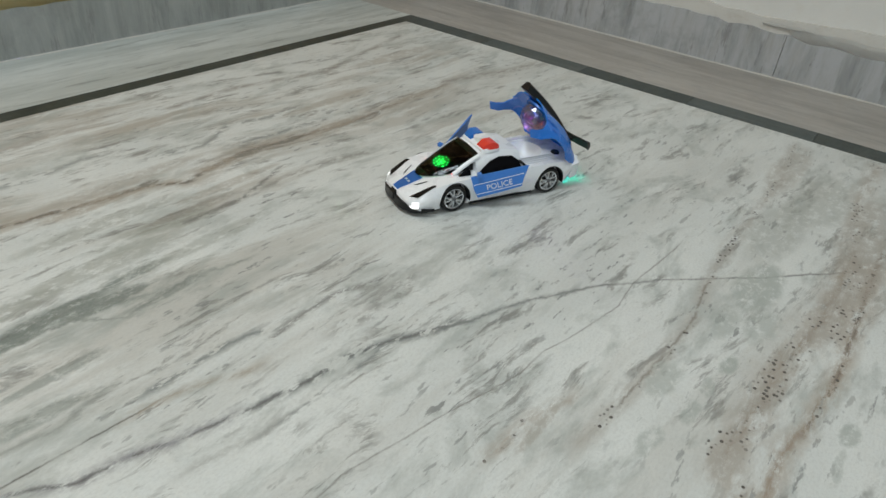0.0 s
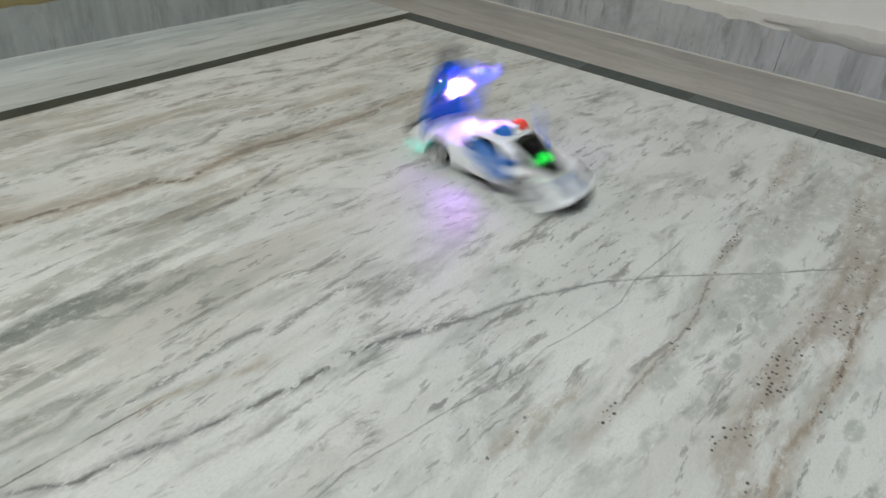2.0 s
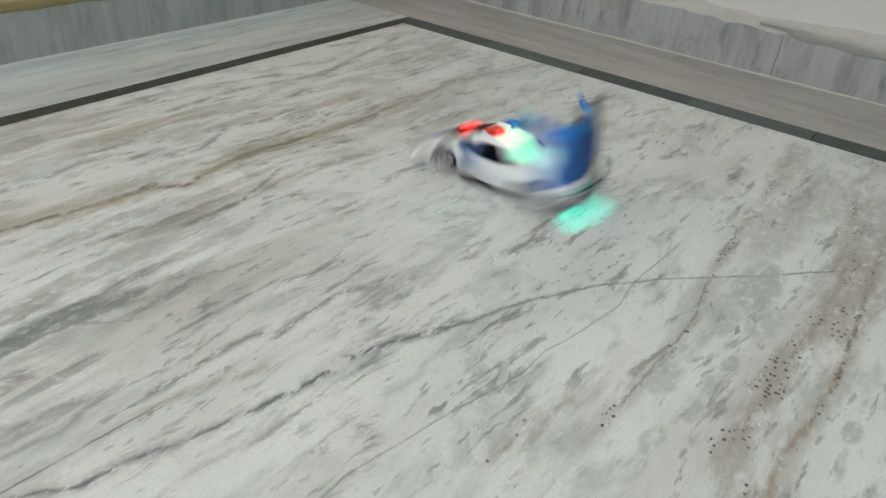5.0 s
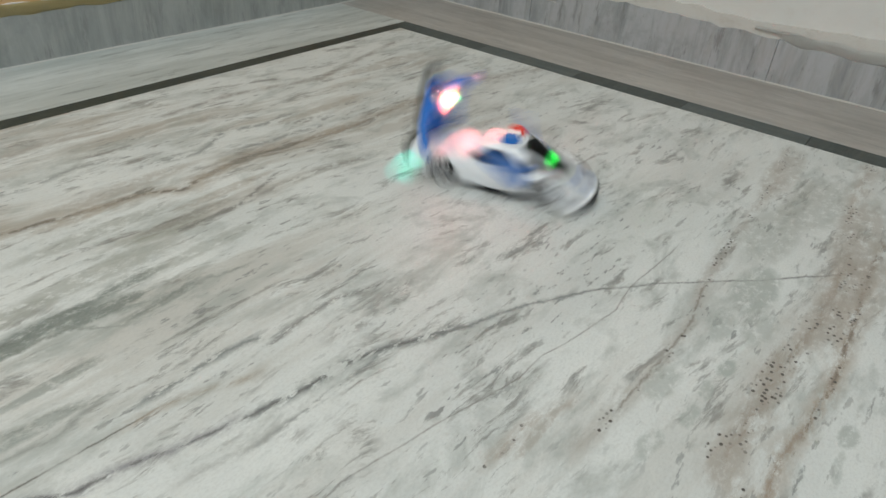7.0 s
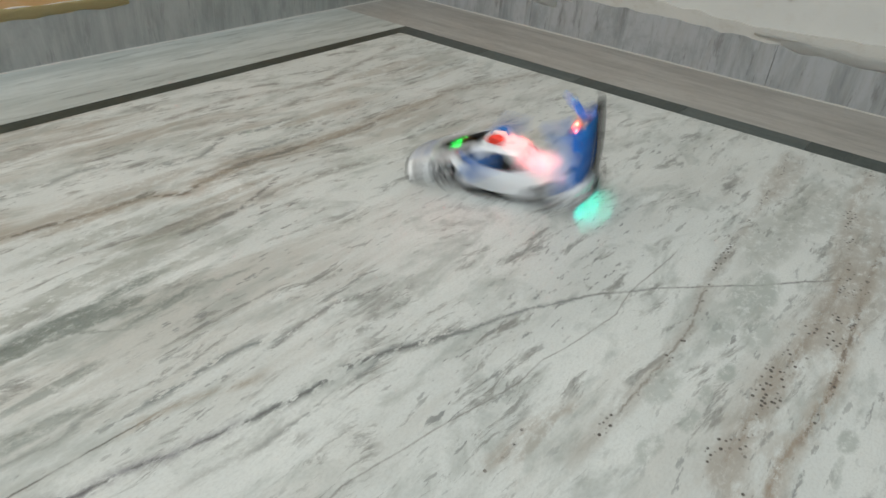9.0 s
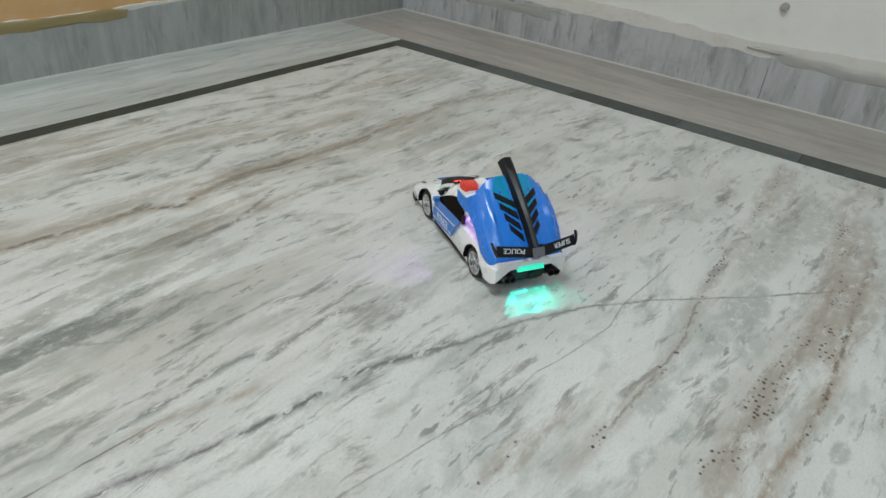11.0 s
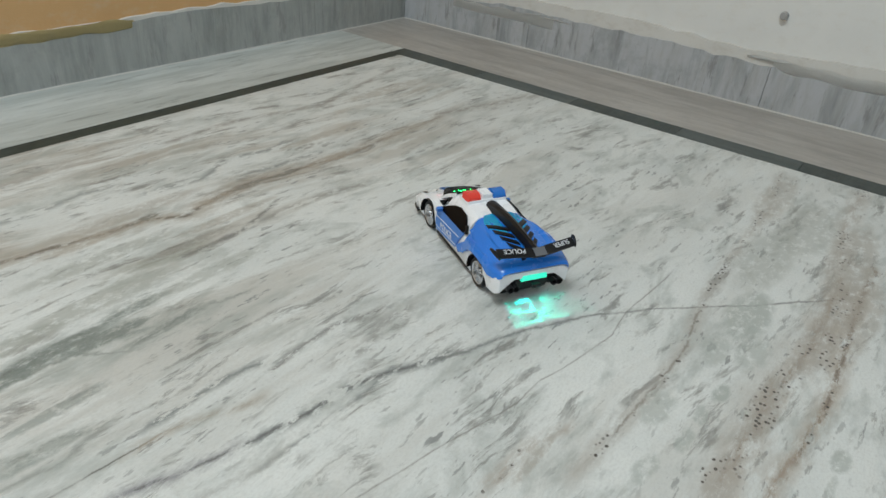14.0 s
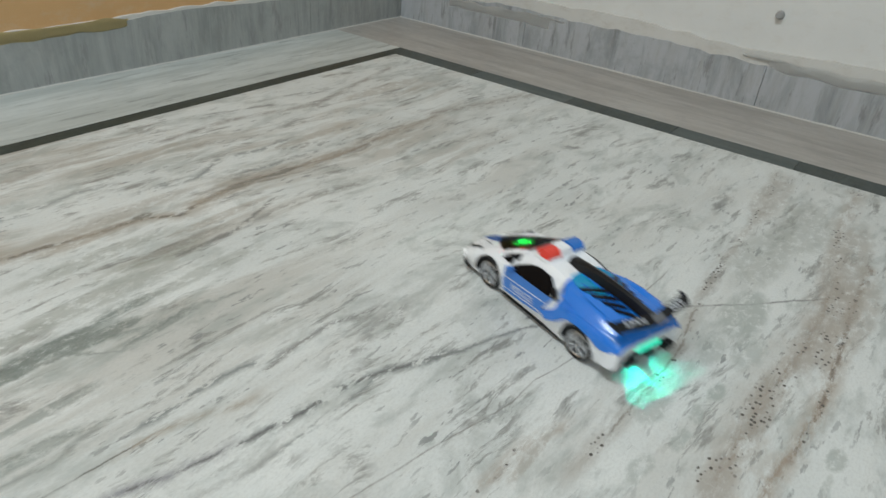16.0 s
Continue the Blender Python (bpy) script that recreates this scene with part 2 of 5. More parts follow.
    col = lay(col, [
        (brown_top, 0.015, "wob_l", "brk_l", (0.34, 0.295, 0.24), 0.8),
        (brown_top[:9], 0.0040, "wob_s", "brk", (0.12, 0.10, 0.08), 0.9),
        (brown_top[8:], 0.0035, "wob_s", "brk", (0.20, 0.17, 0.145), 0.85),
        ([(-0.998, -0.477), (-0.914, -0.476), (-0.858, -0.455), (-0.819, -0.442)], 0.0034, "wob_s", "brk", (0.17, 0.165, 0.155), 0.9),
        ([(-0.872, -0.472), (-0.766, -0.475), (-0.691, -0.491)], 0.006, "wob_s", "brk", (0.25, 0.24, 0.22), 0.85),
        ([(-1.074, -0.135), (-1.006, -0.126), (-0.954, -0.116)], 0.010, "wob_l", "brk_l", (0.34, 0.31, 0.28), 0.8),
        ([(-0.799, -0.147), (-0.666, -0.139), (-0.485, -0.18), (-0.17, -0.109)], 0.006, "wob_s", "brk_l", (0.24, 0.22, 0.20), 0.85),
        ([(-0.339, -0.373), (-0.196, -0.417), (-0.07, -0.447)], 0.010, "wob_s", "brk_l", (0.24, 0.21, 0.18), 0.85),
    ])
    # brown seams towards the near east side
    seam_c = [(-0.98, -1.165), (-0.946, -1.152), (-0.903, -1.135), (-0.849, -1.136), (-0.785, -1.14), (-0.719, -1.146), (-0.644, -1.153), (-0.549, -1.16), (-0.434, -1.157)]
    seam_d = [(-0.96, -1.176), (-0.922, -1.174), (-0.87, -1.173), (-0.814, -1.183), (-0.77, -1.188), (-0.701, -1.192), (-0.627, -1.191), (-0.542, -1.189), (-0.477, -1.188), (-0.38, -1.19)]
    seam_e = [(-0.64, -1.177), (-0.597, -1.173), (-0.518, -1.17), (-0.434, -1.157), (-0.382, -1.148), (-0.259, -1.133), (-0.087, -1.134)]
    pit_b = [(-0.982, -1.027), (-0.957, -1.03), (-0.909, -1.034), (-0.869, -1.036), (-0.812, -1.041), (-0.731, -1.041), (-0.658, -1.029), (-0.622, -1.026), (-0.566, -1.022), (-0.267, -1.02), (-0.106, -1.0)]
    pit_a = [(-1.041, -0.973), (-1.0, -0.978), (-0.976, -0.98), (-0.954, -0.988), (-0.943, -0.995)]
    col = lay(col, [
        (seam_c, 0.016, "wob_l", "brk_l", (0.38, 0.335, 0.285), 0.75),
        (seam_c[2:], 0.005, "wob_l", "brk", (0.27, 0.215, 0.165), 0.7),
        (seam_d, 0.0085, "wob_s", "brk_l", (0.37, 0.31, 0.25), 0.9),
        (seam_d, 0.003, "wob_s", "brk", (0.30, 0.235, 0.18), 0.8),
        (seam_e, 0.011, "wob_s", "brk_l", (0.38, 0.335, 0.285), 0.8),
        (seam_d[3:], 0.0018, "wob_s", "brk", (0.16, 0.12, 0.09), 0.8),
        (pit_b, 0.0075, "wob_s", "brk_l", (0.40, 0.37, 0.33), 0.75),
        (pit_b[2:7], 0.0014, "wob_s", "brk", (0.22, 0.19, 0.16), 0.8),
        (pit_a, 0.006, "wob_s", "brk_l", (0.40, 0.35, 0.30), 0.85),
    ])

    # soft greenish blots
    def blot_at(col, rows, tint):
        st = Stage("blots", n, {**given, "col": (col, tone)})
        v, out = st.value, st.value["col"]
        sx, sy = st.math("ADD", v["x"], v["wob_l"]), st.math("ADD", v["y"], v["wob_s"])
        for bx, by, rx, ry, amount in rows:
            p, q = st.math("MULTIPLY_ADD", sx, 1 / rx, -bx / rx), st.math("MULTIPLY_ADD", sy, 1 / ry, -by / ry)
            far = st.math("MULTIPLY_ADD", p, p, st.math("MULTIPLY", q, q))
            mask = st.math("MULTIPLY_ADD", far, -1.8, 1.8, clamp=True)
            out = st.mix(st.math("MULTIPLY", st.math("MULTIPLY", mask, v["blot_gate"]), amount), out, tint)
        return st.finish(out, tone)
    col = blot_at(col, [(-0.801, -1.218, 0.022, 0.010, 0.7), (-0.853, -1.217, 0.03, 0.006, 0.5), (-0.784, -1.097, 0.022, 0.010, 0.85), (-0.829, -1.092, 0.02, 0.008, 0.7), (-0.878, -1.09, 0.02, 0.009, 0.7),
                        (-0.935, -1.074, 0.024, 0.011, 0.6), (-0.614, -1.08, 0.07, 0.03, 0.8), (-0.851, -1.053, 0.04, 0.018, 0.6), (-0.713, -1.07, 0.04, 0.018, 0.6), (-0.689, -1.106, 0.045, 0.02, 0.6)], (0.37, 0.395, 0.365))
    col = blot_at(col, [(-1.20, -0.538, 0.06, 0.013, 0.9), (-1.15, -0.555, 0.06, 0.013, 0.85), (-1.10, -0.53, 0.05, 0.008, 0.7), (-1.25, -0.548, 0.04, 0.012, 0.9), (-1.24, -0.62, 0.06, 0.008, 0.6), (-1.27, -0.66, 0.05, 0.010, 0.5), (-1.10, -0.585, 0.06, 0.008, 0.6)], (0.185, 0.21, 0.19))
    col = blot_at(col, [(-0.90, -1.135, 0.05, 0.017, 0.7), (-0.78, -1.14, 0.06, 0.016, 0.7), (-0.62, -1.16, 0.08, 0.02, 0.6), (-0.50, -1.18, 0.08, 0.02, 0.6), (-0.97, -1.16, 0.04, 0.016, 0.7), (-0.99, -0.99, 0.05, 0.006, 0.6)], (0.36, 0.32, 0.275))
    col = blot_at(col, [(-1.05, -0.36, 0.09, 0.014, 0.6), (-0.86, -0.375, 0.08, 0.012, 0.7), (-0.66, -0.385, 0.08, 0.012, 0.7), (-0.45, -0.39, 0.09, 0.012, 0.6), (-0.9, -0.43, 0.10, 0.010, 0.5), (-0.6, -0.30, 0.12, 0.012, 0.5), (-0.3, -0.20, 0.14, 0.02, 0.5)], (0.35, 0.305, 0.25))
    col = blot_at(col, [(-0.977, -0.356, 0.016, 0.008, 0.9), (-0.749, -0.378, 0.03, 0.008, 0.9), (-0.818, -0.372, 0.03, 0.008, 0.8), (-0.653, -0.319, 0.025, 0.010, 0.7), (-0.98, -0.455, 0.08, 0.012, 0.5)], (0.20, 0.19, 0.165))
    col = blot_at(col, [(-1.08, -0.41, 0.12, 0.016, 0.6), (-1.12, -0.49, 0.12, 0.020, 0.65), (-1.0, -0.53, 0.10, 0.014, 0.55), (-1.22, -0.50, 0.06, 0.016, 0.7), (-0.45, -1.06, 0.12, 0.04, 0.5), (-0.30, -1.09, 0.12, 0.05, 0.5)], (0.35, 0.36, 0.325))
    col = blot_at(col, [(-0.36, -1.16, 0.16, 0.035, 0.6), (-0.22, -1.02, 0.14, 0.03, 0.5), (-0.50, -1.20, 0.12, 0.02, 0.5), (-1.0, -0.33, 0.14, 0.018, 0.5)], (0.36, 0.325, 0.28))
    # small dark pits gathered along the brown seams
    pit = n.add("ShaderNodeTexVoronoi")
    n.put(pit.inputs["Vector"], n.coords((1, 1.15, 1)))
    pit.inputs["Scale"].default_value = 165
    chance = n.add("ShaderNodeSeparateXYZ")
    n.put(chance.inputs[0], pit.outputs["Color"])
    dots = n.math("MULTIPLY", n.ramp(pit.outputs["Distance"], [(0.26, 1.0), (0.42, 0.0)]), n.ramp(chance.outputs[0], [(0.45, 0.0), (0.47, 1.0)]))
    st = Stage("pits", n, {**given, "col": (col, tone), "dots": (dots, number)})
    v = st.value
    seams = vein(st, v["x"], v["y"], seam_c[1:7], 0.009, v["wob_s"], v["gather"])
    for line, width in ((pit_b, 0.0032), (pit_a, 0.0035), (seam_d[3:], 0.003), (seam_e, 0.006)):
        seams = st.math("ADD", seams, vein(st, v["x"], v["y"], line, width, v["wob_s"], v["few"]), clamp=True)
    for bx, by, r in ((-0.90, -1.122, 0.022), (-0.864, -1.139, 0.02), (-0.782, -1.137, 0.018), (-0.713, -1.146, 0.03), (-0.938, -1.156, 0.012)):
        p, q = st.math("MULTIPLY_ADD", v["x"], 1 / r, -bx / r), st.math("MULTIPLY_ADD", v["y"], 2.8 / r, -by * 2.8 / r)
        seams = st.math("ADD", seams, st.math("SUBTRACT", 1.0, st.math("MULTIPLY_ADD", p, p, st.math("MULTIPLY", q, q)), clamp=True), clamp=True)
    col = st.finish(st.mix(st.math("MULTIPLY", v["dots"], st.math("MULTIPLY", seams, 2.6, clamp=True)), v["col"], dark), tone)
    col = n.mix(n.math("MULTIPLY", n.ramp(grain, [(0.45, 0.0), (0.68, 1.0)]), 0.30), col, (0.40, 0.39, 0.37))
    n.set(Base_Color=col, Roughness=n.math("MULTIPLY_ADD", cloud, 0.2, 0.30), Specular_IOR_Level=0.35)
    n.bump(n.math("ADD", n.math("MULTIPLY", grain, 0.3), n.math("MULTIPLY", thin, -0.5)), 0.06, 0.0006)
    return n.mat


def slab(name, light, dark, tint, along_x, scale=1.0, gloss=0.35, streak=(0.42, 0.68)):
    """Polished stone with cloudy streaks."""
    n = Nodes(name)
    stretch = (0.35, 2.6, 2.6) if along_x == "x" else (2.6, 0.35, 2.6) if along_x == "y" else (3.0, 3.0, 0.5)
    a = n.noise(n.coords(stretch), 6 * scale, 6, 0.65, 0.5)
    b = n.noise(n.coords(stretch, 0, (4, 2, 1)), 17 * scale, 6, 0.65, 0.3)
    c = n.noise(n.coords(), 90, 4, 0.6)
    col = n.mix(n.ramp(a, [(streak[0], 0.0), (streak[1], 1.0)]), light, dark)
    col = n.mix(n.math("MULTIPLY", n.ramp(b, [(0.48, 0.0), (0.72, 1.0)]), 0.6), col, tint)
    d = n.noise(n.coords(tuple(0.6 * v for v in stretch), 0, (1, 9, 3)), 30 * scale, 7, 0.7)
    col = n.mix(n.math("MULTIPLY", n.ramp(d, [(0.56, 0.0), (0.64, 1.0)]), 0.6), col, tuple(v * 0.5 for v in tint))
    e = n.noise(n.coords((1, 1, 1), 0, (7, 2, 5)), 9 * scale, 7, 0.7)
    col = n.mix(n.math("MULTIPLY", n.ramp(e, [(0.52, 0.0), (0.62, 1.0)]), 0.35), col, dark)
    col = n.mix(n.math("MULTIPLY", c, 0.25), col, tuple(v * 0.7 for v in light))
    n.set(Base_Color=col, Roughness=n.math("MULTIPLY_ADD", c, 0.15, gloss))
    n.bump(c, 0.08, 0.0006)
    return n.mat


def painted(name, colour, stain, stain_z=0.13):
    """Distempered wall with rubbed patches near its foot."""
    n = Nodes(name)
    a = n.noise(n.coords(), 3.5, 6, 0.65)
    b = n.noise(n.coords((1, 1, 1.8)), 26, 6, 0.7)
    c = n.noise(n.coords(), 210, 3)
    col = n.mix(n.math("MULTIPLY", n.ramp(a, [(0.4, 0.0), (0.72, 1.0)]), 0.4), colour, tuple(v * 0.82 for v in colour))
    col = n.mix(n.math("MULTIPLY", n.ramp(b, [(0.52, 0.0), (0.70, 1.0)]), 0.45), col, stain)
    n.set(Base_Color=col, Roughness=0.75)
    n.bump(n.math("ADD", c, n.math("MULTIPLY", b, 1.5)), 0.2, 0.0012)
    return n.mat


MARBLE = marble_floor()
BORDER_PALE = slab("pale_border_marble", (0.60, 0.62, 0.595), (0.45, 0.47, 0.445), (0.30, 0.32, 0.30), "x", 1.0, 0.3, (0.45, 0.60))
BORDER_BROWN = slab("brown_border_marble", (0.44, 0.41, 0.375), (0.30, 0.275, 0.25), (0.52, 0.50, 0.47), "y", 1.1, 0.3)
STRIP = slab("dark_green_granite", (0.026, 0.037, 0.032), (0.055, 0.072, 0.063), (0.018, 0.026, 0.022), "x", 2.0, 0.3)
STRIP_LIGHT = slab("worn_green_granite", (0.052, 0.07, 0.065), (0.10, 0.112, 0.105), (0.045, 0.055, 0.052), "y", 2.0, 0.3)
SKIRT_LEFT = slab("grey_streaked_marble", (0.39, 0.40, 0.385), (0.24, 0.255, 0.24), (0.46, 0.46, 0.44), "z", 1.2, 0.4, (0.40, 0.68))
SKIRT_RIGHT = slab("blue_grey_streaked_marble", (0.47, 0.48, 0.495), (0.23, 0.245, 0.245), (0.36, 0.35, 0.325), "z", 1.0, 0.4, (0.48, 0.70))
ORANGE = painted("peach_paint", (0.62, 0.37, 0.165), (0.60, 0.45, 0.30))
WHITE_WALL = painted("white_paint", (0.74, 0.73, 0.70), (0.66, 0.63, 0.58))
# grey for surfaces out of view, set to lower the bounced light
LOW_BOUNCE_WALL = painted("low_bounce_grey", (0.46, 0.47, 0.47), (0.42, 0.42, 0.41))
PLASTER = painted("rough_cement", (0.66, 0.64, 0.60), (0.50, 0.46, 0.40))
YELLOW = painted("yellowed_plaster", (0.56, 0.46, 0.23), (0.50, 0.43, 0.25))


# ---- mesh helpers ----
def mesh_object(name, bm, material, parent=None, smooth=False, bevel=0.0):
    if bevel:
        bmesh.ops.bevel(bm, geom=[e for e in bm.edges if len(e.link_faces) == 2 and e.calc_face_angle(0) > 0.5], offset=bevel, segments=2, affect="EDGES", clamp_overlap=True)
    me = bpy.data.meshes.new(name)
    bmesh.ops.recalc_face_normals(bm, faces=bm.faces)
    bm.to_mesh(me)
    bm.free()
    if smooth:
        me.shade_smooth()
        me.set_sharp_from_angle(angle=radians(38))
    me.materials.append(material)
    ob = new(name, me)
    ob.parent = parent
    return ob


def part(name, bm, material, parent, label="", smooth=True, bevel=0.0):
    ob = mesh_object(name, bm, material, parent, smooth, bevel)
    return tagged(ob, label) if label else ob


def box(x0, x1, y0, y1, z0, z1, bm=None):
    bm = bm or bmesh.new()
    bmesh.ops.create_cube(bm, size=1, matrix=Matrix.Translation(((x0 + x1) / 2, (y0 + y1) / 2, (z0 + z1) / 2)) @ Matrix.Diagonal((x1 - x0, y1 - y0, z1 - z0, 1)))
    return bm


def wavy_box(axis, a0, a1, b0, b1, z0, top, steps, seed):
    """A slab along one axis whose top edge wanders."""
    bm = bmesh.new()
    rows = []
    for k in range(steps + 1):
        a = a0 + (a1 - a0) * k / steps
        h = top(a)
        pts = [(b0, z0), (b1, z0), (b1, h), (b0, h)]
        rows.append([bm.verts.new((a, b, z) if axis == "x" else (b, a, z)) for b, z in pts])
    for r, s in zip(rows, rows[1:]):
        for k in range(4):
            bm.faces.new((r[k], r[(k + 1) % 4], s[(k + 1) % 4], s[k]))
    bm.faces.new(rows[0])
    bm.faces.new(rows[-1])
    return bm


# ---- the room: north wall at y = 0.24, east wall at x = 0.286 ----
NORTH, EAST, WEST, SOUTH, TOP = 0.240, 0.286, -3.3, -3.3, 2.8
tagged(mesh_object("floor", box(WEST, -0.058, SOUTH, -0.034, -0.05, 0.0), MARBLE), "white veined marble floor with brown seams", "floor", kind="structure")
tagged(mesh_object("floor_border_north", box(WEST, 0.0, 0.0, NORTH, -0.05, 0.0), BORDER_PALE), "pale grey marble floor border", "floor", kind="structure")
tagged(mesh_object("floor_border_east", box(0.0, EAST, SOUTH, NORTH, -0.05, 0.0), BORDER_BROWN), "brownish marble floor border", "floor", kind="structure")
tagged(mesh_object("floor_strip_north", box(WEST, -0.0585, -0.034, 0.0, -0.05, 0.0003), STRIP), "dark green granite floor strip", "floor strip", kind="structure")
east_strip = tagged(new("floor_strip_east"), "dark green granite floor strip in lengths", "floor strip", kind="structure")
for k, (y0, y1) in enumerate(((SOUTH, -1.02), (-1.02, -0.776), (-0.776, -0.53), (-0.53, -0.27), (-0.27, 0.0))):
    part("strip_length", box(-0.058, 0.0, y0 + 0.0005, y1 - 0.0005, -0.05, 0.0003), STRIP_LIGHT if k % 2 else STRIP, east_strip, smooth=False)
tagged(mesh_object("wall_north", box(WEST, EAST + 0.12, NORTH + 0.008, NORTH + 0.15, -0.05, TOP), ORANGE), "peach painted plaster wall", "wall", kind="structure")
tagged(mesh_object("wall_east", box(EAST + 0.010, EAST + 0.15, SOUTH, NORTH + 0.008, -0.05, TOP), WHITE_WALL), "white painted plaster wall", "wall", kind="structure")
# south, west and ceiling are unseen; all three greyed to cut bounce
tagged(mesh_object("wall_south", box(WEST, EAST, SOUTH - 0.12, SOUTH, -0.05, TOP), LOW_BOUNCE_WALL), "unseen wall, greyed to cut bounced light", "wall", kind="structure")
tagged(mesh_object("wall_west", box(WEST - 0.12, WEST, SOUTH, NORTH, -0.05, TOP), LOW_BOUNCE_WALL), "white painted plaster wall", "wall", kind="structure")
tagged(mesh_object("ceiling", box(WEST, EAST, SOUTH, NORTH, TOP, TOP + 0.1), LOW_BOUNCE_WALL), "unseen ceiling, greyed to cut bounced light", "ceiling", kind="structure")

# skirting slabs, ragged along the top where the plaster laps over them
def skirting(name, axis, a_list, b0, b1, top, material, label):
    root = tagged(new(name), label, "skirting", kind="structure")
    for k, (a0, a1) in enumerate(zip(a_list, a_list[1:])):
        part("skirting_slab", wavy_box(axis, a0 + 0.0006, a1 - 0.0006, b0, b1, 0.0, top, 24, k), material, root, smooth=False)
    return root


def rag(seed, base, big, small):
    return lambda a: base + big * noise.noise((a * 3.2, seed, 0)) + small * noise.noise((a * 22, seed, 4))


skirting("baseboard_north", "x", (-3.2, -2.1, -1.45, -0.98, -0.10, EAST), NORTH - 0.004, NORTH + 0.010, rag(3.0, 0.104, 0.012, 0.004), SKIRT_LEFT, "grey streaked marble skirting slabs")
skirting("baseboard_east", "y", (-3.2, -2.0, -1.35, -0.858, -0.215, NORTH - 0.005), EAST - 0.004, EAST + 0.012, rag(8.3, 0.098, 0.022, 0.008), SKIRT_RIGHT, "blue-grey streaked marble skirting slabs")
# ragged plaster lips above the slabs
for name, axis, a0, a1, b0, b1, top, low, mat, label in (
    ("trim_north", "x", -3.2, EAST, NORTH - 0.001, NORTH + 0.010, rag(5.0, 0.112, 0.006, 0.005), 0.090, PLASTER, "rough plaster edge above the skirting"),
    ("trim_east", "y", -3.2, NORTH, EAST + 0.001, EAST + 0.013, rag(6.0, 0.132, 0.012, 0.006), 0.07, PLASTER, "rough cement edge above the skirting"),
):
    tagged(mesh_object(name, wavy_box(axis, a0, a1, b0, b1, low, top, 160, 1), mat), label, "wall trim", kind="structure")


def smear(name, axis, wall, a0, a1, z0, z1, lift, material, label, seed):
    """A thin uneven lump of plaster or paint on a wall."""
    bm = bmesh.new()
    nu, nv = 28, 6
    grid = []
    for i in range(nu + 1):
        row = []
        for j in range(nv + 1):
            u, v = i / nu, j / nv
            a, z = a0 + (a1 - a0) * u, z0 + (z1 - z0) * v
            edge = min(u, 1 - u, v * 0.5, (1 - v) * 0.5) * 4
            z += 0.007 * noise.noise((a * 20, seed, v * 2))
            h = lift * min(1, edge) * (0.5 + 0.8 * abs(noise.noise((a * 30, z * 40, seed)))) - 0.002 * (edge <= 0)
            row.append(bm.verts.new((a, wall - h, z) if axis == "x" else (wall - h, a, z)))
        grid.append(row)
    for i in range(nu):
        for j in range(nv):
            bm.faces.new((grid[i][j], grid[i + 1][j], grid[i + 1][j + 1], grid[i][j + 1]))
    bmesh.ops.solidify(bm, geom=bm.faces[:], thickness=0.002)
    return tagged(mesh_object(name, bm, material, None, True), label, "wall trim", kind="structure")


smear("trim_yellow_patch", "x", NORTH - 0.005, -0.90, -0.62, 0.090, 0.112, 0.0006, YELLOW, "yellowed plaster patch over the skirting", 2.0)
smear("trim_smear_east", "y", EAST - 0.004, -0.30, 0.06, 0.064, 0.098, 0.003, WHITE_WALL, "pale plaster smear over the skirting", 5.0)
smear("trim_smear_south", "y", EAST - 0.004, -1.14, -0.86, 0.088, 0.114, 0.004, WHITE_WALL, "white plaster smear over the skirting", 7.0)
for k, (y0, y1, z0) in enumerate(((-1.12, -0.90, 0.1035), (-1.16, -0.94, 0.0965), (-0.93, -0.80, 0.110), (-0.34, -0.12, 0.0905), (-0.22, 0.02, 0.0825))):
    smear("trim_scrape_%d" % (k + 1), "y", EAST - 0.0045, y0, y1, z0, z0 + 0.0045, 0.0018, WHITE_WALL, "thin scraped line of white plaster", 11.0 + k)
# hairline mortar bead where the skirting meets the floor
tagged(mesh_object("trim_bead_north", wavy_box("x", -3.2, EAST, NORTH - 0.0065, NORTH - 0.003, 0.0, rag(1.0, 0.0022, 0.001, 0.001), 120, 1), PLASTER), "pale mortar line along the skirting foot", "wall trim", kind="structure")
tagged(mesh_object("trim_bead_east", wavy_box("y", -3.2, NORTH, EAST - 0.0068, EAST - 0.003, 0.0, rag(2.0, 0.003, 0.001, 0.001), 120, 1), PLASTER), "pale mortar line along the skirting foot", "wall trim", kind="structure")


def wall_plug():
    """A small grey stub that sticks out of the white wall."""
    bm = bmesh.new()
    turn = pose(EAST + 0.004, -0.848, 0.208, 0, -90, 0)
    bmesh.ops.create_cone(bm, cap_ends=True, segments=16, radius1=0.010, radius2=0.0075, depth=0.016, matrix=turn)
    ob = mesh_object("wall_plug", bm, plastic("grey_plug", (0.36, 0.35, 0.34), 0.6), None, True, 0.002)
    return tagged(ob, "small grey plug in the white wall", "wall plug")


wall_plug()


# ---- the toy police car: nose along +x, left side +y, origin on the floor between the axles ----
WHITE = plastic("white_plastic", (0.86, 0.87, 0.89), 0.28, 0.3)
BLUE = plastic("blue_plastic", (0.018, 0.19, 0.70), 0.26, 0.4)
BLUE_DECAL = plastic("blue_decal", (0.05, 0.20, 0.60), 0.35)
BLACK = plastic("black_plastic", (0.008, 0.008, 0.009), 0.35)
BLACK.node_tree.nodes["Principled BSDF"].inputs["Specular IOR Level"].default_value = 0.3
TINTED = plastic("black_window", (0.004, 0.004, 0.005), 0.12)
TINTED.node_tree.nodes["Principled BSDF"].inputs["Specular IOR Level"].default_value = 0.12
RUBBER = plastic("black_tyre", (0.009, 0.009, 0.009), 0.6)
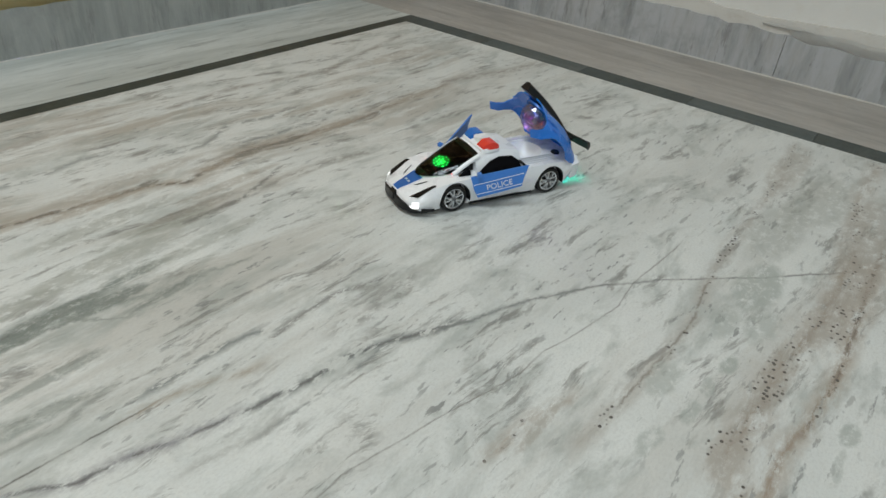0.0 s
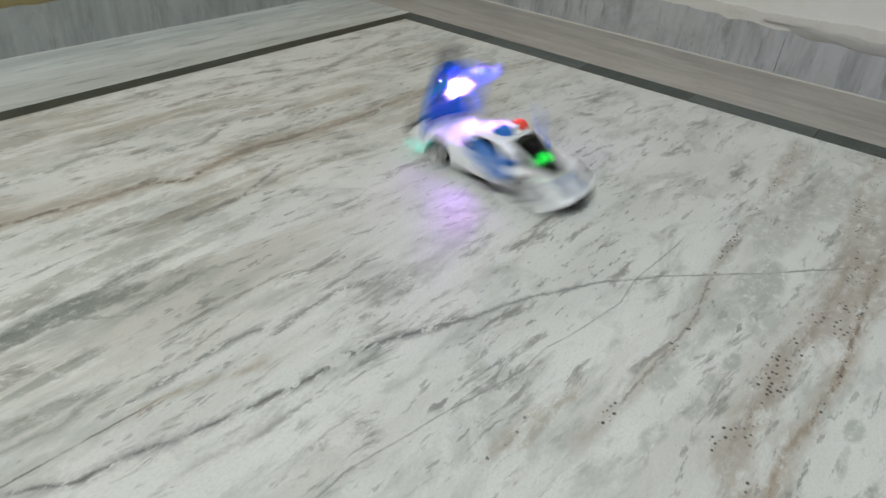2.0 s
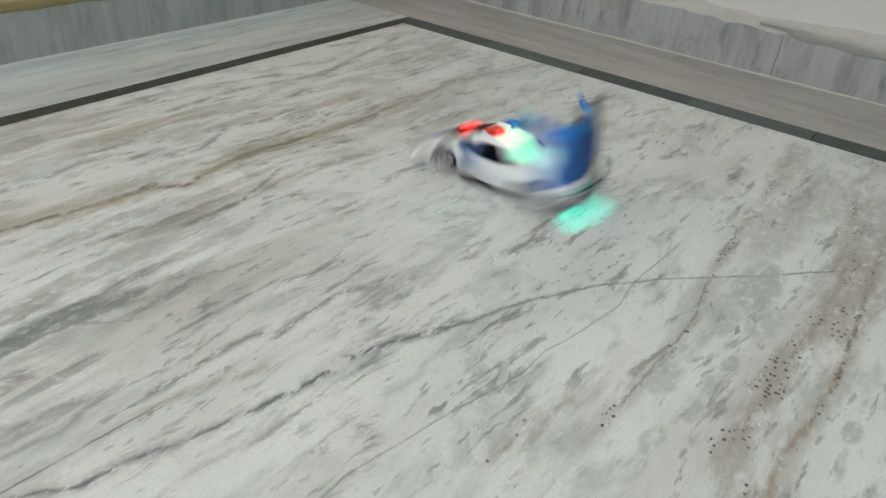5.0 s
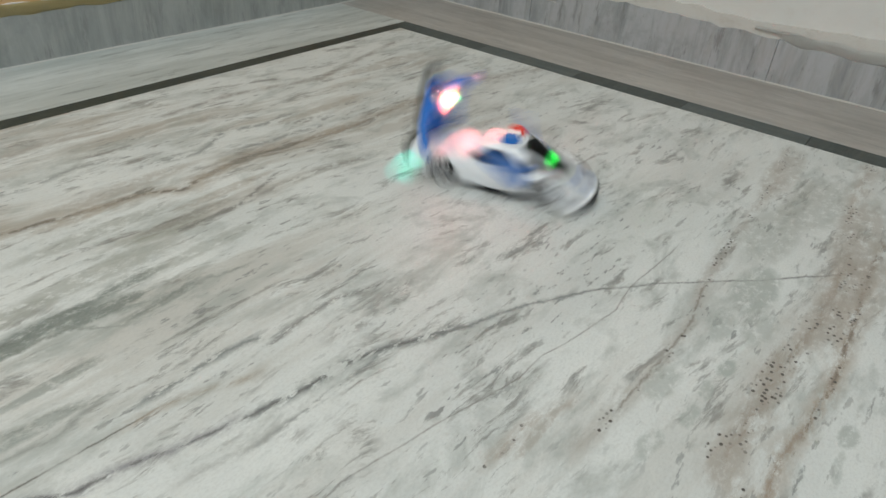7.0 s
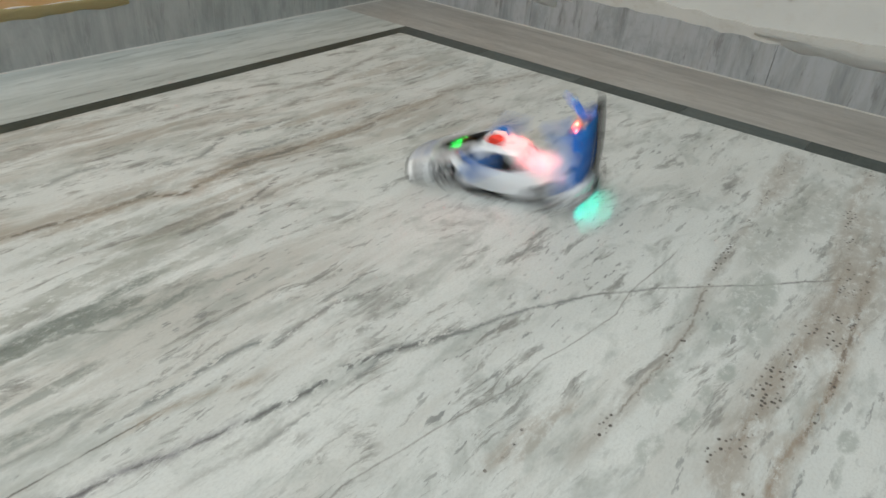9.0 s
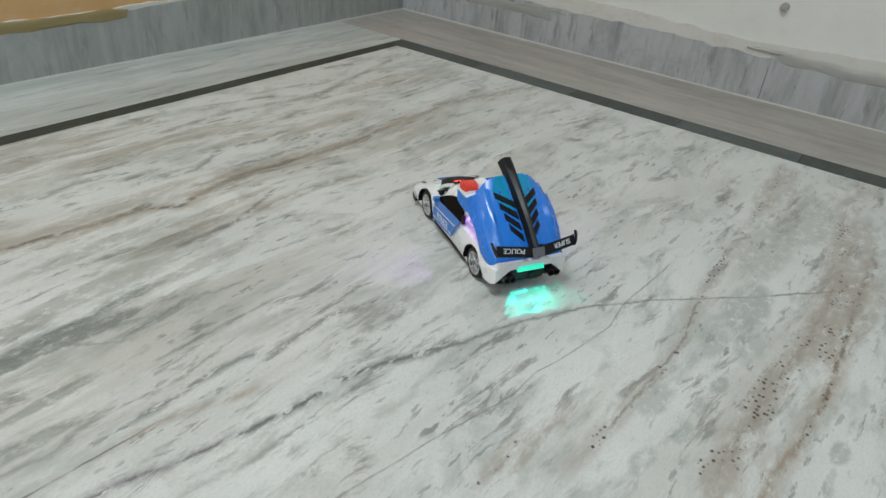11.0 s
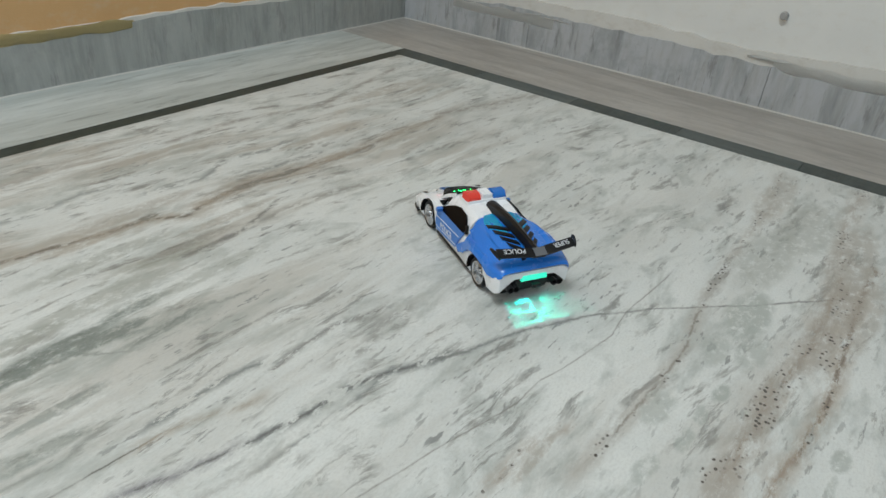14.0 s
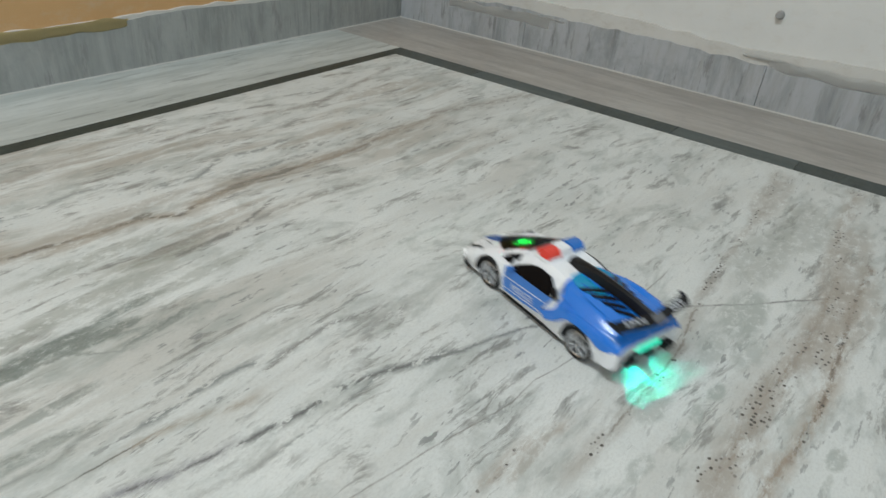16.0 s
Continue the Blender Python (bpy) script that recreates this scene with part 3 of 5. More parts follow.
CHROME = plastic("silver_rim", (0.72, 0.73, 0.75), 0.28, 0.0, 0.85)
GREY = plastic("grey_print", (0.13, 0.135, 0.145), 0.4)
PRINT = plastic("white_print", (0.72, 0.74, 0.78), 0.45)
# blue of the lid windows, with the dome lamp's glow painted in
LAMPLIT_BLUE = plastic("lamplit_blue_panel", (0.02, 0.52, 0.86), 0.16, 0.5)
INNER = plastic("milky_white_plastic", (0.74, 0.75, 0.78), 0.4)
RED_LENS = glowing("red_lens", (0.9, 0.05, 0.02), 0.12, (0.60, 0.045, 0.03))
BLUE_LENS = glowing("blue_lens", (0.03, 0.25, 0.9), 0.06, (0.015, 0.13, 0.45))
HEADLIGHT = glowing("white_headlight", (0.95, 0.98, 1.0), 1.0, (0.9, 0.9, 0.9))
TAIL_GREEN = glowing("green_tail_light", (0.01, 1.0, 0.60), 0.62, (0.1, 0.7, 0.5))
SPARK = glowing("projector_spark", (0.0, 1.0, 0.72), 780000.0)
OFF_LED = plastic("unlit_led", (0.16, 0.18, 0.22), 0.2)
LED_RED, LED_GREEN = glowing("red_led", (1.0, 0.03, 0.03), 190.0), glowing("green_led", (0.02, 1.0, 0.12), 180.0)
LAMP_COLOURS = [glowing("magenta_led", (0.95, 0.12, 1.0), 230.0), glowing("blue_led", (0.06, 0.18, 1.0), 200.0),
                glowing("teal_led", (0.05, 1.0, 0.17), 150.0), glowing("crimson_led", (1.0, 0.10, 0.07), 260.0), glowing("amber_led", (1.0, 0.50, 0.22), 170.0)]
LAMP_SPARKS = [glowing(nm, c, k) for nm, c, k in (("magenta_spark", (0.62, 0.28, 1.0), 48000.0), ("blue_spark", (0.10, 0.20, 1.0), 40000.0), ("teal_spark", (0.05, 1.0, 0.42), 12000.0), ("crimson_spark", (1.0, 0.16, 0.10), 36000.0), ("amber_spark", (1.0, 0.5, 0.25), 36000.0))]


def see_through(name, tint, clear, rough, milky=0.0):
    n = Nodes(name)
    g, t, m = n.add("ShaderNodeBsdfGlossy"), n.add("ShaderNodeBsdfTransparent"), n.add("ShaderNodeMixShader")
    g.inputs["Roughness"].default_value, g.inputs["Color"].default_value = rough, (0.9, 0.93, 1, 1)
    t.inputs["Color"].default_value = (*tint, 1)
    f = n.add("ShaderNodeFresnel")
    n.put(m.inputs[0], n.math("MULTIPLY_ADD", f.outputs[0], 0.32, 1 - clear, clamp=True))
    through_it = t.outputs[0]
    if milky:
        s, k = n.add("ShaderNodeBsdfTranslucent"), n.add("ShaderNodeMixShader")
        s.inputs["Color"].default_value = (0.9, 0.92, 0.95, 1)
        n.put(k.inputs[0], milky)
        n.put(k.inputs[1], through_it)
        n.put(k.inputs[2], s.outputs[0])
        through_it = k.outputs[0]
    n.put(m.inputs[1], through_it)
    n.put(m.inputs[2], g.outputs[0])
    n.put(n.tree.nodes["Material Output"].inputs["Surface"], m.outputs[0])
    return n.mat


DARK_GLASS = see_through("smoked_glass", (0.060, 0.064, 0.055), 0.995, 0.06)
FROSTED = see_through("frosted_plastic", (0.30, 0.34, 0.42), 0.86, 0.15, 0.10)
CLEAR = see_through("clear_plastic", (0.90, 0.93, 0.97), 0.93, 0.08, 0.16)


def between(rows, t):
    """The values at t, on straight lines between rows of (t, value, ...)."""
    for a, b in zip(rows, rows[1:]):
        if t <= b[0]:
            u = (t - a[0]) / (b[0] - a[0])
            return [p + (q - p) * max(0.0, u) for p, q in zip(a[1:], b[1:])]
    return list(rows[-1][1:])


def loft(rings, closed=True, caps=True, bm=None):
    """A skin over rings of equally many points."""
    bm = bm or bmesh.new()
    rows = [[bm.verts.new(p) for p in ring] for ring in rings]
    for r, s in zip(rows, rows[1:]):
        for k in range(len(r) if closed else len(r) - 1):
            bm.faces.new((r[k], r[(k + 1) % len(r)], s[(k + 1) % len(r)], s[k]))
    if caps and closed:
        bm.faces.new(rows[0])
        bm.faces.new(rows[-1])
    return bm


def mirrored_ring(x, half):
    """A closed ring at x from (y, z) points that run from the bottom centre to the top centre."""
    return [(x, y, z) for y, z in half] + [(x, -y, z) for y, z in reversed(half) if y > 1e-6]


def curve(points, n):
    """n + 1 points along a smooth line through the given ones."""
    out = []
    pts = [Vector(p) for p in points]
    for k in range(n + 1):
        s = k / n * (len(pts) - 1)
        i = min(int(s), len(pts) - 2)
        u = s - i
        p0, p1, p2, p3 = pts[max(i - 1, 0)], pts[i], pts[i + 1], pts[min(i + 2, len(pts) - 1)]
        out.append(0.5 * (2 * p1 + (p2 - p0) * u + (2 * p0 - 5 * p1 + 4 * p2 - p3) * u * u + (3 * p1 - p0 - 3 * p2 + p3) * u ** 3))
    return out


def cut(bm, cutters):
    """bm less the cutters, as a new bmesh."""
    temp = []
    me = bpy.data.meshes.new("cut")
    bmesh.ops.recalc_face_normals(bm, faces=bm.faces)
    bm.to_mesh(me)
    bm.free()
    ob = new("cut", me)
    for c in cutters:
        cm = bpy.data.meshes.new("cutter")
        bmesh.ops.recalc_face_normals(c, faces=c.faces)
        c.to_mesh(cm)
        c.free()
        temp.append(new("cutter", cm))
        mod = ob.modifiers.new("cut", "BOOLEAN")
        mod.operation, mod.solver, mod.object = "DIFFERENCE", "EXACT", temp[-1]
    done = bpy.data.meshes.new_from_object(ob.evaluated_get(bpy.context.evaluated_depsgraph_get()))
    out = bmesh.new()
    out.from_mesh(done)
    for o in (ob, *temp):
        bpy.data.objects.remove(o)
    return out


def lettering(text, size, m, depth=0.0003):
    """Flat raised letters, centred, laid by the matrix m."""
    cu = bpy.data.curves.new("text", "FONT")
    cu.body, cu.size, cu.extrude, cu.align_x, cu.align_y = text, size, depth, "CENTER", "CENTER"
    ob = new("text", cu)
    me = bpy.data.meshes.new_from_object(ob.evaluated_get(bpy.context.evaluated_depsgraph_get()))
    bpy.data.objects.remove(ob)
    bm = bmesh.new()
    bm.from_mesh(me)
    bmesh.ops.transform(bm, matrix=m, verts=bm.verts)
    return bm


def basis(origin, ex, ey):
    """The matrix that lays x along ex and y along ey."""
    ex, ey = Vector(ex).normalized(), Vector(ey).normalized()
    ez = ex.cross(ey).normalized()
    ey = ez.cross(ex)
    return Matrix.Translation(origin) @ Matrix((ex, ey, ez)).transposed().to_4x4()


def prism(outline, y_of, thick):
    """A bent plate from an (x, z) outline; y_of(x, z) gives its outer face."""
    bm = bmesh.new()
    a = [bm.verts.new((x, y_of(x, z), z)) for x, z in outline]
    b = [bm.verts.new((x, y_of(x, z) - thick, z)) for x, z in outline]
    bm.faces.new(a)
    bm.faces.new(b[::-1])
    for k in range(len(a)):
        j = (k + 1) % len(a)
        bm.faces.new((a[k], b[k], b[j], a[j]))
    return bm


def flip_y(bm):
    bmesh.ops.transform(bm, matrix=Matrix.Diagonal((1, -1, 1, 1)), verts=bm.verts)
    bmesh.ops.reverse_faces(bm, faces=bm.faces)
    return bm


AXLE_F, AXLE_R, WHEEL_R, TRACK = 0.0805, -0.0765, 0.0200, 0.0475
# stations: x, sill height, sill half width, widest (y, z), shoulder (y, z), deck edge (y, z), deck centre z
FRONT_STATIONS = [
    (0.1475, 0.0150, 0.018, 0.024, 0.0185, 0.020, 0.0225, 0.010, 0.0245, 0.0250),
    (0.1420, 0.0110, 0.034, 0.040, 0.0180, 0.033, 0.0245, 0.016, 0.0275, 0.0280),
    (0.1300, 0.0090, 0.046, 0.0505, 0.019, 0.0440, 0.0300, 0.022, 0.0315, 0.0325),
    (0.1120, 0.0085, 0.048, 0.0530, 0.023, 0.0470, 0.0400, 0.028, 0.0395, 0.0395),
    (0.0820, 0.0085, 0.047, 0.0535, 0.026, 0.0480, 0.0455, 0.034, 0.0465, 0.0465),
    (0.0550, 0.0080, 0.046, 0.0500, 0.025, 0.0460, 0.0450, 0.036, 0.0480, 0.0490),
    (0.0200, 0.0080, 0.046, 0.0490, 0.025, 0.0450, 0.0450, 0.036, 0.0480, 0.0500),
]
REAR_STATIONS = [
    (-0.0200, 0.0080, 0.046, 0.0495, 0.025, 0.0460, 0.0465, 0.037, 0.0490, 0.0510),
    (-0.0500, 0.0085, 0.047, 0.0525, 0.028, 0.0485, 0.0480, 0.036, 0.0510, 0.0520),
    (-0.0770, 0.0090, 0.048, 0.0540, 0.030, 0.0500, 0.0490, 0.035, 0.0520, 0.0530),
    (-0.1050, 0.0140, 0.047, 0.0525, 0.032, 0.0480, 0.0470, 0.033, 0.0510, 0.0520),
    (-0.1200, 0.0270, 0.045, 0.0505, 0.034, 0.0460, 0.0460, 0.031, 0.0495, 0.0500),
    (-0.1260, 0.0310, 0.042, 0.0480, 0.035, 0.0430, 0.0450, 0.030, 0.0480, 0.0485),
]
STATIONS = FRONT_STATIONS + REAR_STATIONS


def body_ring(s):
    x, zb, w0, w1, z1, w2, z2, w3, z3, z4 = s
    half = [(0, zb), (w0, zb), (w1, z1), (w1 - 0.001, (z1 + z2) / 2), (w2, z2), (w3, z3), (0, z4)]
    return mirrored_ring(x, half)


def build_car():
    car = tagged(new("toy_police_car"), "white and blue plastic toy police car on the marble floor", "toy car")
    smooth_st = []
    for k in range(len(STATIONS) - 1):
        for u in (0.0, 0.5):
            smooth_st.append([a + (b - a) * u for a, b in zip(STATIONS[k], STATIONS[k + 1])])
    smooth_st.append(list(STATIONS[-1]))
    shell = loft([body_ring(s) for s in smooth_st])
    arches = []
    for x, r in ((AXLE_F, 0.0235), (AXLE_R, 0.0240)):
        for side in (1, -1):
            c = bmesh.new()
            bmesh.ops.create_cone(c, cap_ends=True, segments=28, radius1=r, radius2=r, depth=0.03, matrix=pose(x, side * 0.0495, 0.0205, 90, 0, 0))
            arches.append(c)
    # hollow under the rear lid for the lamp dome
    well = bmesh.new()
    bmesh.ops.create_uvsphere(well, u_segments=24, v_segments=14, radius=0.0285, matrix=pose(-0.058, 0, 0.057))
    part("body", cut(shell, arches + [well]), WHITE, car, "glossy white plastic body shell", bevel=0.0006)
    b = bmesh.new()
    bmesh.ops.create_cone(b, cap_ends=True, segments=20, radius1=0.0068, radius2=0.0060, depth=0.004, matrix=pose(-0.098, 0.026, 0.0525))
    part("hinge_socket", b, BLACK, car, "black round socket under the lid", bevel=0.0005)
    for k in range(4):
        part("deck_rib", box(-0.090 + 0.001 * k, -0.027 + 0.002 * k, 0.0300 + 0.0035 * k, 0.0312 + 0.0035 * k, 0.047, 0.0545 - 0.0012 * k), INNER, car, "milky plastic rib under the lid", bevel=0.0003)
        part("deck_rib", box(-0.090 + 0.001 * k, -0.027 + 0.002 * k, -0.0312 - 0.0035 * k, -0.0300 - 0.0035 * k, 0.047, 0.0545 - 0.0012 * k), INNER, car, "milky plastic rib under the lid", bevel=0.0003)
    part("chassis", box(-0.112, 0.13, -0.033, 0.033, 0.0065, 0.0255), BLACK, car, "black underside", bevel=0.002)
    part("sill", box(-0.05, 0.055, 0.040, 0.0475, 0.0055, 0.0095), BLACK, car, bevel=0.001)
    part("sill", box(-0.05, 0.055, -0.0475, -0.040, 0.0055, 0.0095), BLACK, car, bevel=0.001)

    # cabin: roof block behind the glass and slim pillars beside it
    def cab(x, top, w_top, base, w_base):
        return mirrored_ring(x, [(0, base), (w_base, base), ((w_base + w_top) / 2 + 0.002, (top + base) / 2), (w_top + 0.002, top - 0.006), (w_top - 0.003, top - 0.001), (0, top)])
    cabin = loft([cab(0.0430, 0.0705, 0.030, 0.040, 0.0425), cab(0.0300, 0.0725, 0.0305, 0.041, 0.043), cab(0.0180, 0.0735, 0.0305, 0.042, 0.0435), cab(-0.0100, 0.0730, 0.031, 0.042, 0.044), cab(-0.0280, 0.0700, 0.031, 0.044, 0.044)])
    part("cabin", cabin, WHITE, car, "white roof", bevel=0.0005)

    def glass(u, j):
        """A point of the windshield: u from the bonnet to the roof, j from side to side."""
        low = Vector((0.1165 - 0.044 * j * j, 0.0318 * j, 0.0412 + 0.0082 * j * j))
        high = Vector((0.0370, 0.0305 * j, 0.0738 - 0.0024 * j * j))
        p = low.lerp(high, u)
        p.z += 0.0030 * math.sin(math.pi * u) * (1 - 0.6 * j * j)
        return p
    part("dashboard", loft([[(0.1085, -0.012, 0.036), (0.1085, 0.012, 0.036), (0.1085, 0.012, 0.0400), (0.1085, -0.012, 0.0400)], [(0.0800, -0.027, 0.040), (0.0800, 0.027, 0.040), (0.0800, 0.025, 0.0480), (0.0800, -0.025, 0.0480)], [(0.0445, -0.0285, 0.040), (0.0445, 0.0285, 0.040), (0.0445, 0.0285, 0.0500), (0.0445, -0.0285, 0.0500)]]), BLACK, car)
    part("bulkhead", box(0.0434, 0.0444, -0.029, 0.029, 0.046, 0.0675), BLACK, car)
    screen = loft([[glass(k / 12, j / 6) for j in range(-6, 7)] for k in range(13)], False, False)
    bmesh.ops.solidify(screen, geom=screen.faces[:], thickness=0.0006)
    part("windshield", screen, DARK_GLASS, car, "smoked dark windshield")
    for side in (1, -1):
        rib = []
        for k in range(9):
            p = glass(k / 8, side) + Vector((0.004 * (1 - k / 8), 0, 0))
            rib.append([p + Vector((0, side * 0.0028, -0.0040)), p + Vector((-0.001, side * 0.0022, -0.0004)), p + Vector((0.0010, side * -0.0008, 0.0011)), p + Vector((0.0014, side * -0.0014, -0.0002)), p + Vector((0.0, side * -0.0012, -0.0035))])
        part("pillar", loft(rib), WHITE, car)
        part("side_quarter_glass", prism([(0.0700, 0.0475), (0.0530, 0.0480), (0.0530, 0.0555)], lambda x, z: 0.0395 + (0.07 - x) * 0.15 - (z - 0.0475) * 0.5, 0.004) if side == 1 else flip_y(prism([(0.0700, 0.0475), (0.0530, 0.0480), (0.0530, 0.0555)], lambda x, z: 0.0395 + (0.07 - x) * 0.15 - (z - 0.0475) * 0.5, 0.004)), TINTED, car)
        # black skin inside each wheel arch darkens the gap
        for x in (AXLE_F, AXLE_R):
            b = bmesh.new()
            bmesh.ops.create_cone(b, cap_ends=True, segments=28, radius1=0.0232, radius2=0.0232, depth=0.0165, matrix=pose(x, side * 0.0445, 0.0205, 90, 0, 0))
            bmesh.ops.delete(b, geom=[f for f in b.faces if len(f.verts) > 4 and f.calc_center_median().y * side > 0.0445], context="FACES")
            bmesh.ops.delete(b, geom=[v for v in b.verts if v.co.z < 0.0105], context="VERTS")
            part("wheel_arch_black", b, BLACK, car)
        # added plate that stops lamp light leaking past the pillar
        part("side_light_stop", prism([(0.0745, 0.0440), (0.0440, 0.0440), (0.0440, 0.0690)], lambda x, z: 0.0290, 0.0008) if side == 1 else flip_y(prism([(0.0745, 0.0440), (0.0440, 0.0440), (0.0440, 0.0690)], lambda x, z: 0.0290, 0.0008)), BLACK, car)
    # small lamps behind the windshield, on a flip board added to switch their colour
    led = part("lamp_board", box(-0.0125, 0.0125, -0.019, 0.019, -0.0008, 0.0008), BLACK, car, "small board of red and green lamps", bevel=0.0003)
    led.matrix_basis = pose(0.078, 0, 0.0525, 0, 24, 0)
    for ring, count, radius in ((0, 1, 0.0016), (1, 6, 0.0012), (2, 12, 0.0009)):
        for k in range(count):
            a = (k + 0.3) * math.tau / count
            x, y = 0.0049 * ring * math.cos(a), 0.0064 * ring * math.sin(a)
            for z, mat, nm in ((0.0004, LED_GREEN, "green_lamp"), (-0.0004, LED_RED, "red_lamp")):
                b = bmesh.new()
                bmesh.ops.create_icosphere(b, subdivisions=1, radius=radius, matrix=Matrix.Translation((x, y, z)))
                part(nm, b, mat, led)

    # light bar
    part("light_bar_base", loft([[(x, -w, z), (x, w, z), (x, w - 0.002, z + 0.005), (x, -w + 0.002, z + 0.005)] for x, w, z in ((0.0035, 0.029, 0.0715), (0.010, 0.031, 0.0725), (0.024, 0.031, 0.0718), (0.031, 0.028, 0.070))]), WHITE, car, "white light bar base", bevel=0.0008)
    for side, mat, nm in ((1, RED_LENS, "red_lens"), (-1, BLUE_LENS, "blue_lens")):
        b = loft([[(x, side * y0, 0.0755), (x, side * y1, 0.0755), (x, side * (y1 - 0.002), z), (x, side * (y0 + 0.002), z)] for x, y0, y1, z in ((0.0040, 0.009, 0.0285, 0.0800), (0.0095, 0.008, 0.0300, 0.0840), (0.0210, 0.008, 0.0300, 0.0840), (0.0285, 0.009, 0.0270, 0.0790))])
        part(nm, b, mat, car, bevel=0.0009)
    part("light_bar_centre", box(0.005, 0.025, -0.0078, 0.0078, 0.0755, 0.0835), WHITE, car, bevel=0.0012)

    # bonnet: stripe, vents, headlights, lip
    def deck_z(x, y):
        for s0, s1 in zip(STATIONS, STATIONS[1:]):
            if s0[0] >= x >= s1[0]:
                u = (x - s0[0]) / (s1[0] - s0[0])
                w3, z3, z4, w2, z2 = (s0[k] + (s1[k] - s0[k]) * u for k in (7, 8, 9, 5, 6))
                y = abs(y)
                return z4 + (z3 - z4) * y / w3 if y < w3 else z3 + (z2 - z3) * (y - w3) / (w2 - w3)
        return 0.03

    def deck_patch(corners, lift=0.0006, n=6):
        """A thin decal on the bonnet between four (x, y) corners."""
        b = bmesh.new()
        (ax, ay), (bx, by), (cx, cy), (dx, dy) = corners
        rws = []
        for i in range(n + 1):
            u = i / n
            row = []
            for j in range(n + 1):
                v = j / n
                x = (ax * (1 - u) + bx * u) * (1 - v) + (dx * (1 - u) + cx * u) * v
                y = (ay * (1 - u) + by * u) * (1 - v) + (dy * (1 - u) + cy * u) * v
                row.append((x, y, deck_z(x, y) + lift))
            rws.append(row)
        loft(rws, False, False, b)
        bmesh.ops.solidify(b, geom=b.faces[:], thickness=-0.0008)
        return b
    part("bonnet_stripe", deck_patch(((0.1465, -0.007), (0.1120, -0.013), (0.1120, 0.013), (0.1465, 0.007)), n=12), BLUE_DECAL, car, "blue stripe on the bonnet")
    for side in (1, -1):
        part("bonnet_vent", deck_patch(((0.127, side * 0.016), (0.112, side * 0.024), (0.110, side * 0.027), (0.124, side * 0.020)), 0.0008), BLACK, car)
        part("headlight_surround", deck_patch(((0.1405, side * 0.0315), (0.106, side * 0.0405), (0.108, side * 0.0455), (0.1335, side * 0.0435)), 0.0007, 8), BLACK, car, "black headlight surround")
        part("corner_lamp", loft([[(x, side * y, z0), (x + 0.0012, side * (y + 0.0016), z0), (x + 0.0010, side * (y + 0.0014), z1), (x, side * y, z1)] for x, y, z0, z1 in ((0.1412, 0.0370, 0.0135, 0.0200), (0.1375, 0.0420, 0.0130, 0.0225), (0.1325, 0.0465, 0.0150, 0.0235))]), HEADLIGHT, car, "lit white corner lamp", bevel=0.0005)
        part("air_intake", loft([[(x, side * y, z), (x + 0.0008, side * (y + 0.0016), z), (x + 0.0008, side * (y + 0.0016), z + h), (x, side * y, z + h)] for x, y, z, h in ((0.1300, 0.0490, 0.010, 0.005), (0.1230, 0.0510, 0.010, 0.004), (0.1120, 0.0522, 0.010, 0.003))]), BLACK, car, "black air intake", bevel=0.0004)
        part("stripe_mark", deck_patch(((0.1300, side * 0.0015), (0.1270, side * 0.0015), (0.1270, side * 0.0065), (0.1300, side * 0.0060)), 0.0010, 3), PRINT, car)
    part("front_lip", loft([mirrored_ring(x, [(0, 0.0065), (w, 0.0065), (w, z), (0, z)]) for x, w, z in ((0.1505, 0.020, 0.0180), (0.1480, 0.030, 0.0190), (0.1440, 0.0340, 0.0165), (0.1390, 0.0440, 0.0100), (0.1200, 0.0485, 0.0085))]), BLACK, car, "black front splitter", bevel=0.0006)
    part("nose_fin", loft([mirrored_ring(x, [(0, 0.012), (w, 0.012), (w * 0.8, z), (0, z)]) for x, w, z in ((0.1525, 0.006, 0.021), (0.1465, 0.009, 0.0245), (0.140, 0.008, 0.0262))]), BLACK, car, bevel=0.0006)

    # rear: bumper, diffuser, exhausts, tail light
    part("rear_bumper", loft([mirrored_ring(x, [(0, z0), (w * 0.6, z0), (w, z0 - 0.015), (w + 0.001, z1 - 0.006), (w * 0.86, z1), (0, z1)]) for x, w, z0, z1 in ((-0.1130, 0.0510, 0.034, 0.046), (-0.1255, 0.0500, 0.036, 0.0485), (-0.1300, 0.0465, 0.039, 0.0475))]), WHITE, car, "white rear bumper", bevel=0.0008)
    part("diffuser", loft([mirrored_ring(x, [(0, z0), (w, z0), (w * 0.9, z1), (0, z1)]) for x, w, z0, z1 in ((-0.1130, 0.040, 0.0232, 0.034), (-0.1275, 0.038, 0.0240, 0.038))]), BLACK, car, "black rear diffuser", bevel=0.0006)
    for y in (-0.034, -0.0265, 0.0265, 0.034):
        b = bmesh.new()
        bmesh.ops.create_cone(b, cap_ends=False, segments=18, radius1=0.0040, radius2=0.0044, depth=0.016, matrix=pose(-0.128, y, 0.029, 0, -90, 0))
        bmesh.ops.solidify(b, geom=b.faces[:], thickness=0.0009)
        part("exhaust_pipe", b, BLACK, car, "black exhaust pipe")
    part("tail_light", loft([[(x, -w, z0), (x, w, z0), (x, w * 0.9, z1), (x, -w * 0.9, z1)] for x, w, z0, z1 in ((-0.1240, 0.0185, 0.0345, 0.0425), (-0.1310, 0.0180, 0.0350, 0.0420), (-0.1325, 0.0160, 0.0362, 0.0408))]), TAIL_GREEN, car, "lit green tail light", bevel=0.0009)
    for k in range(5):
        y = -0.024 + 0.012 * k
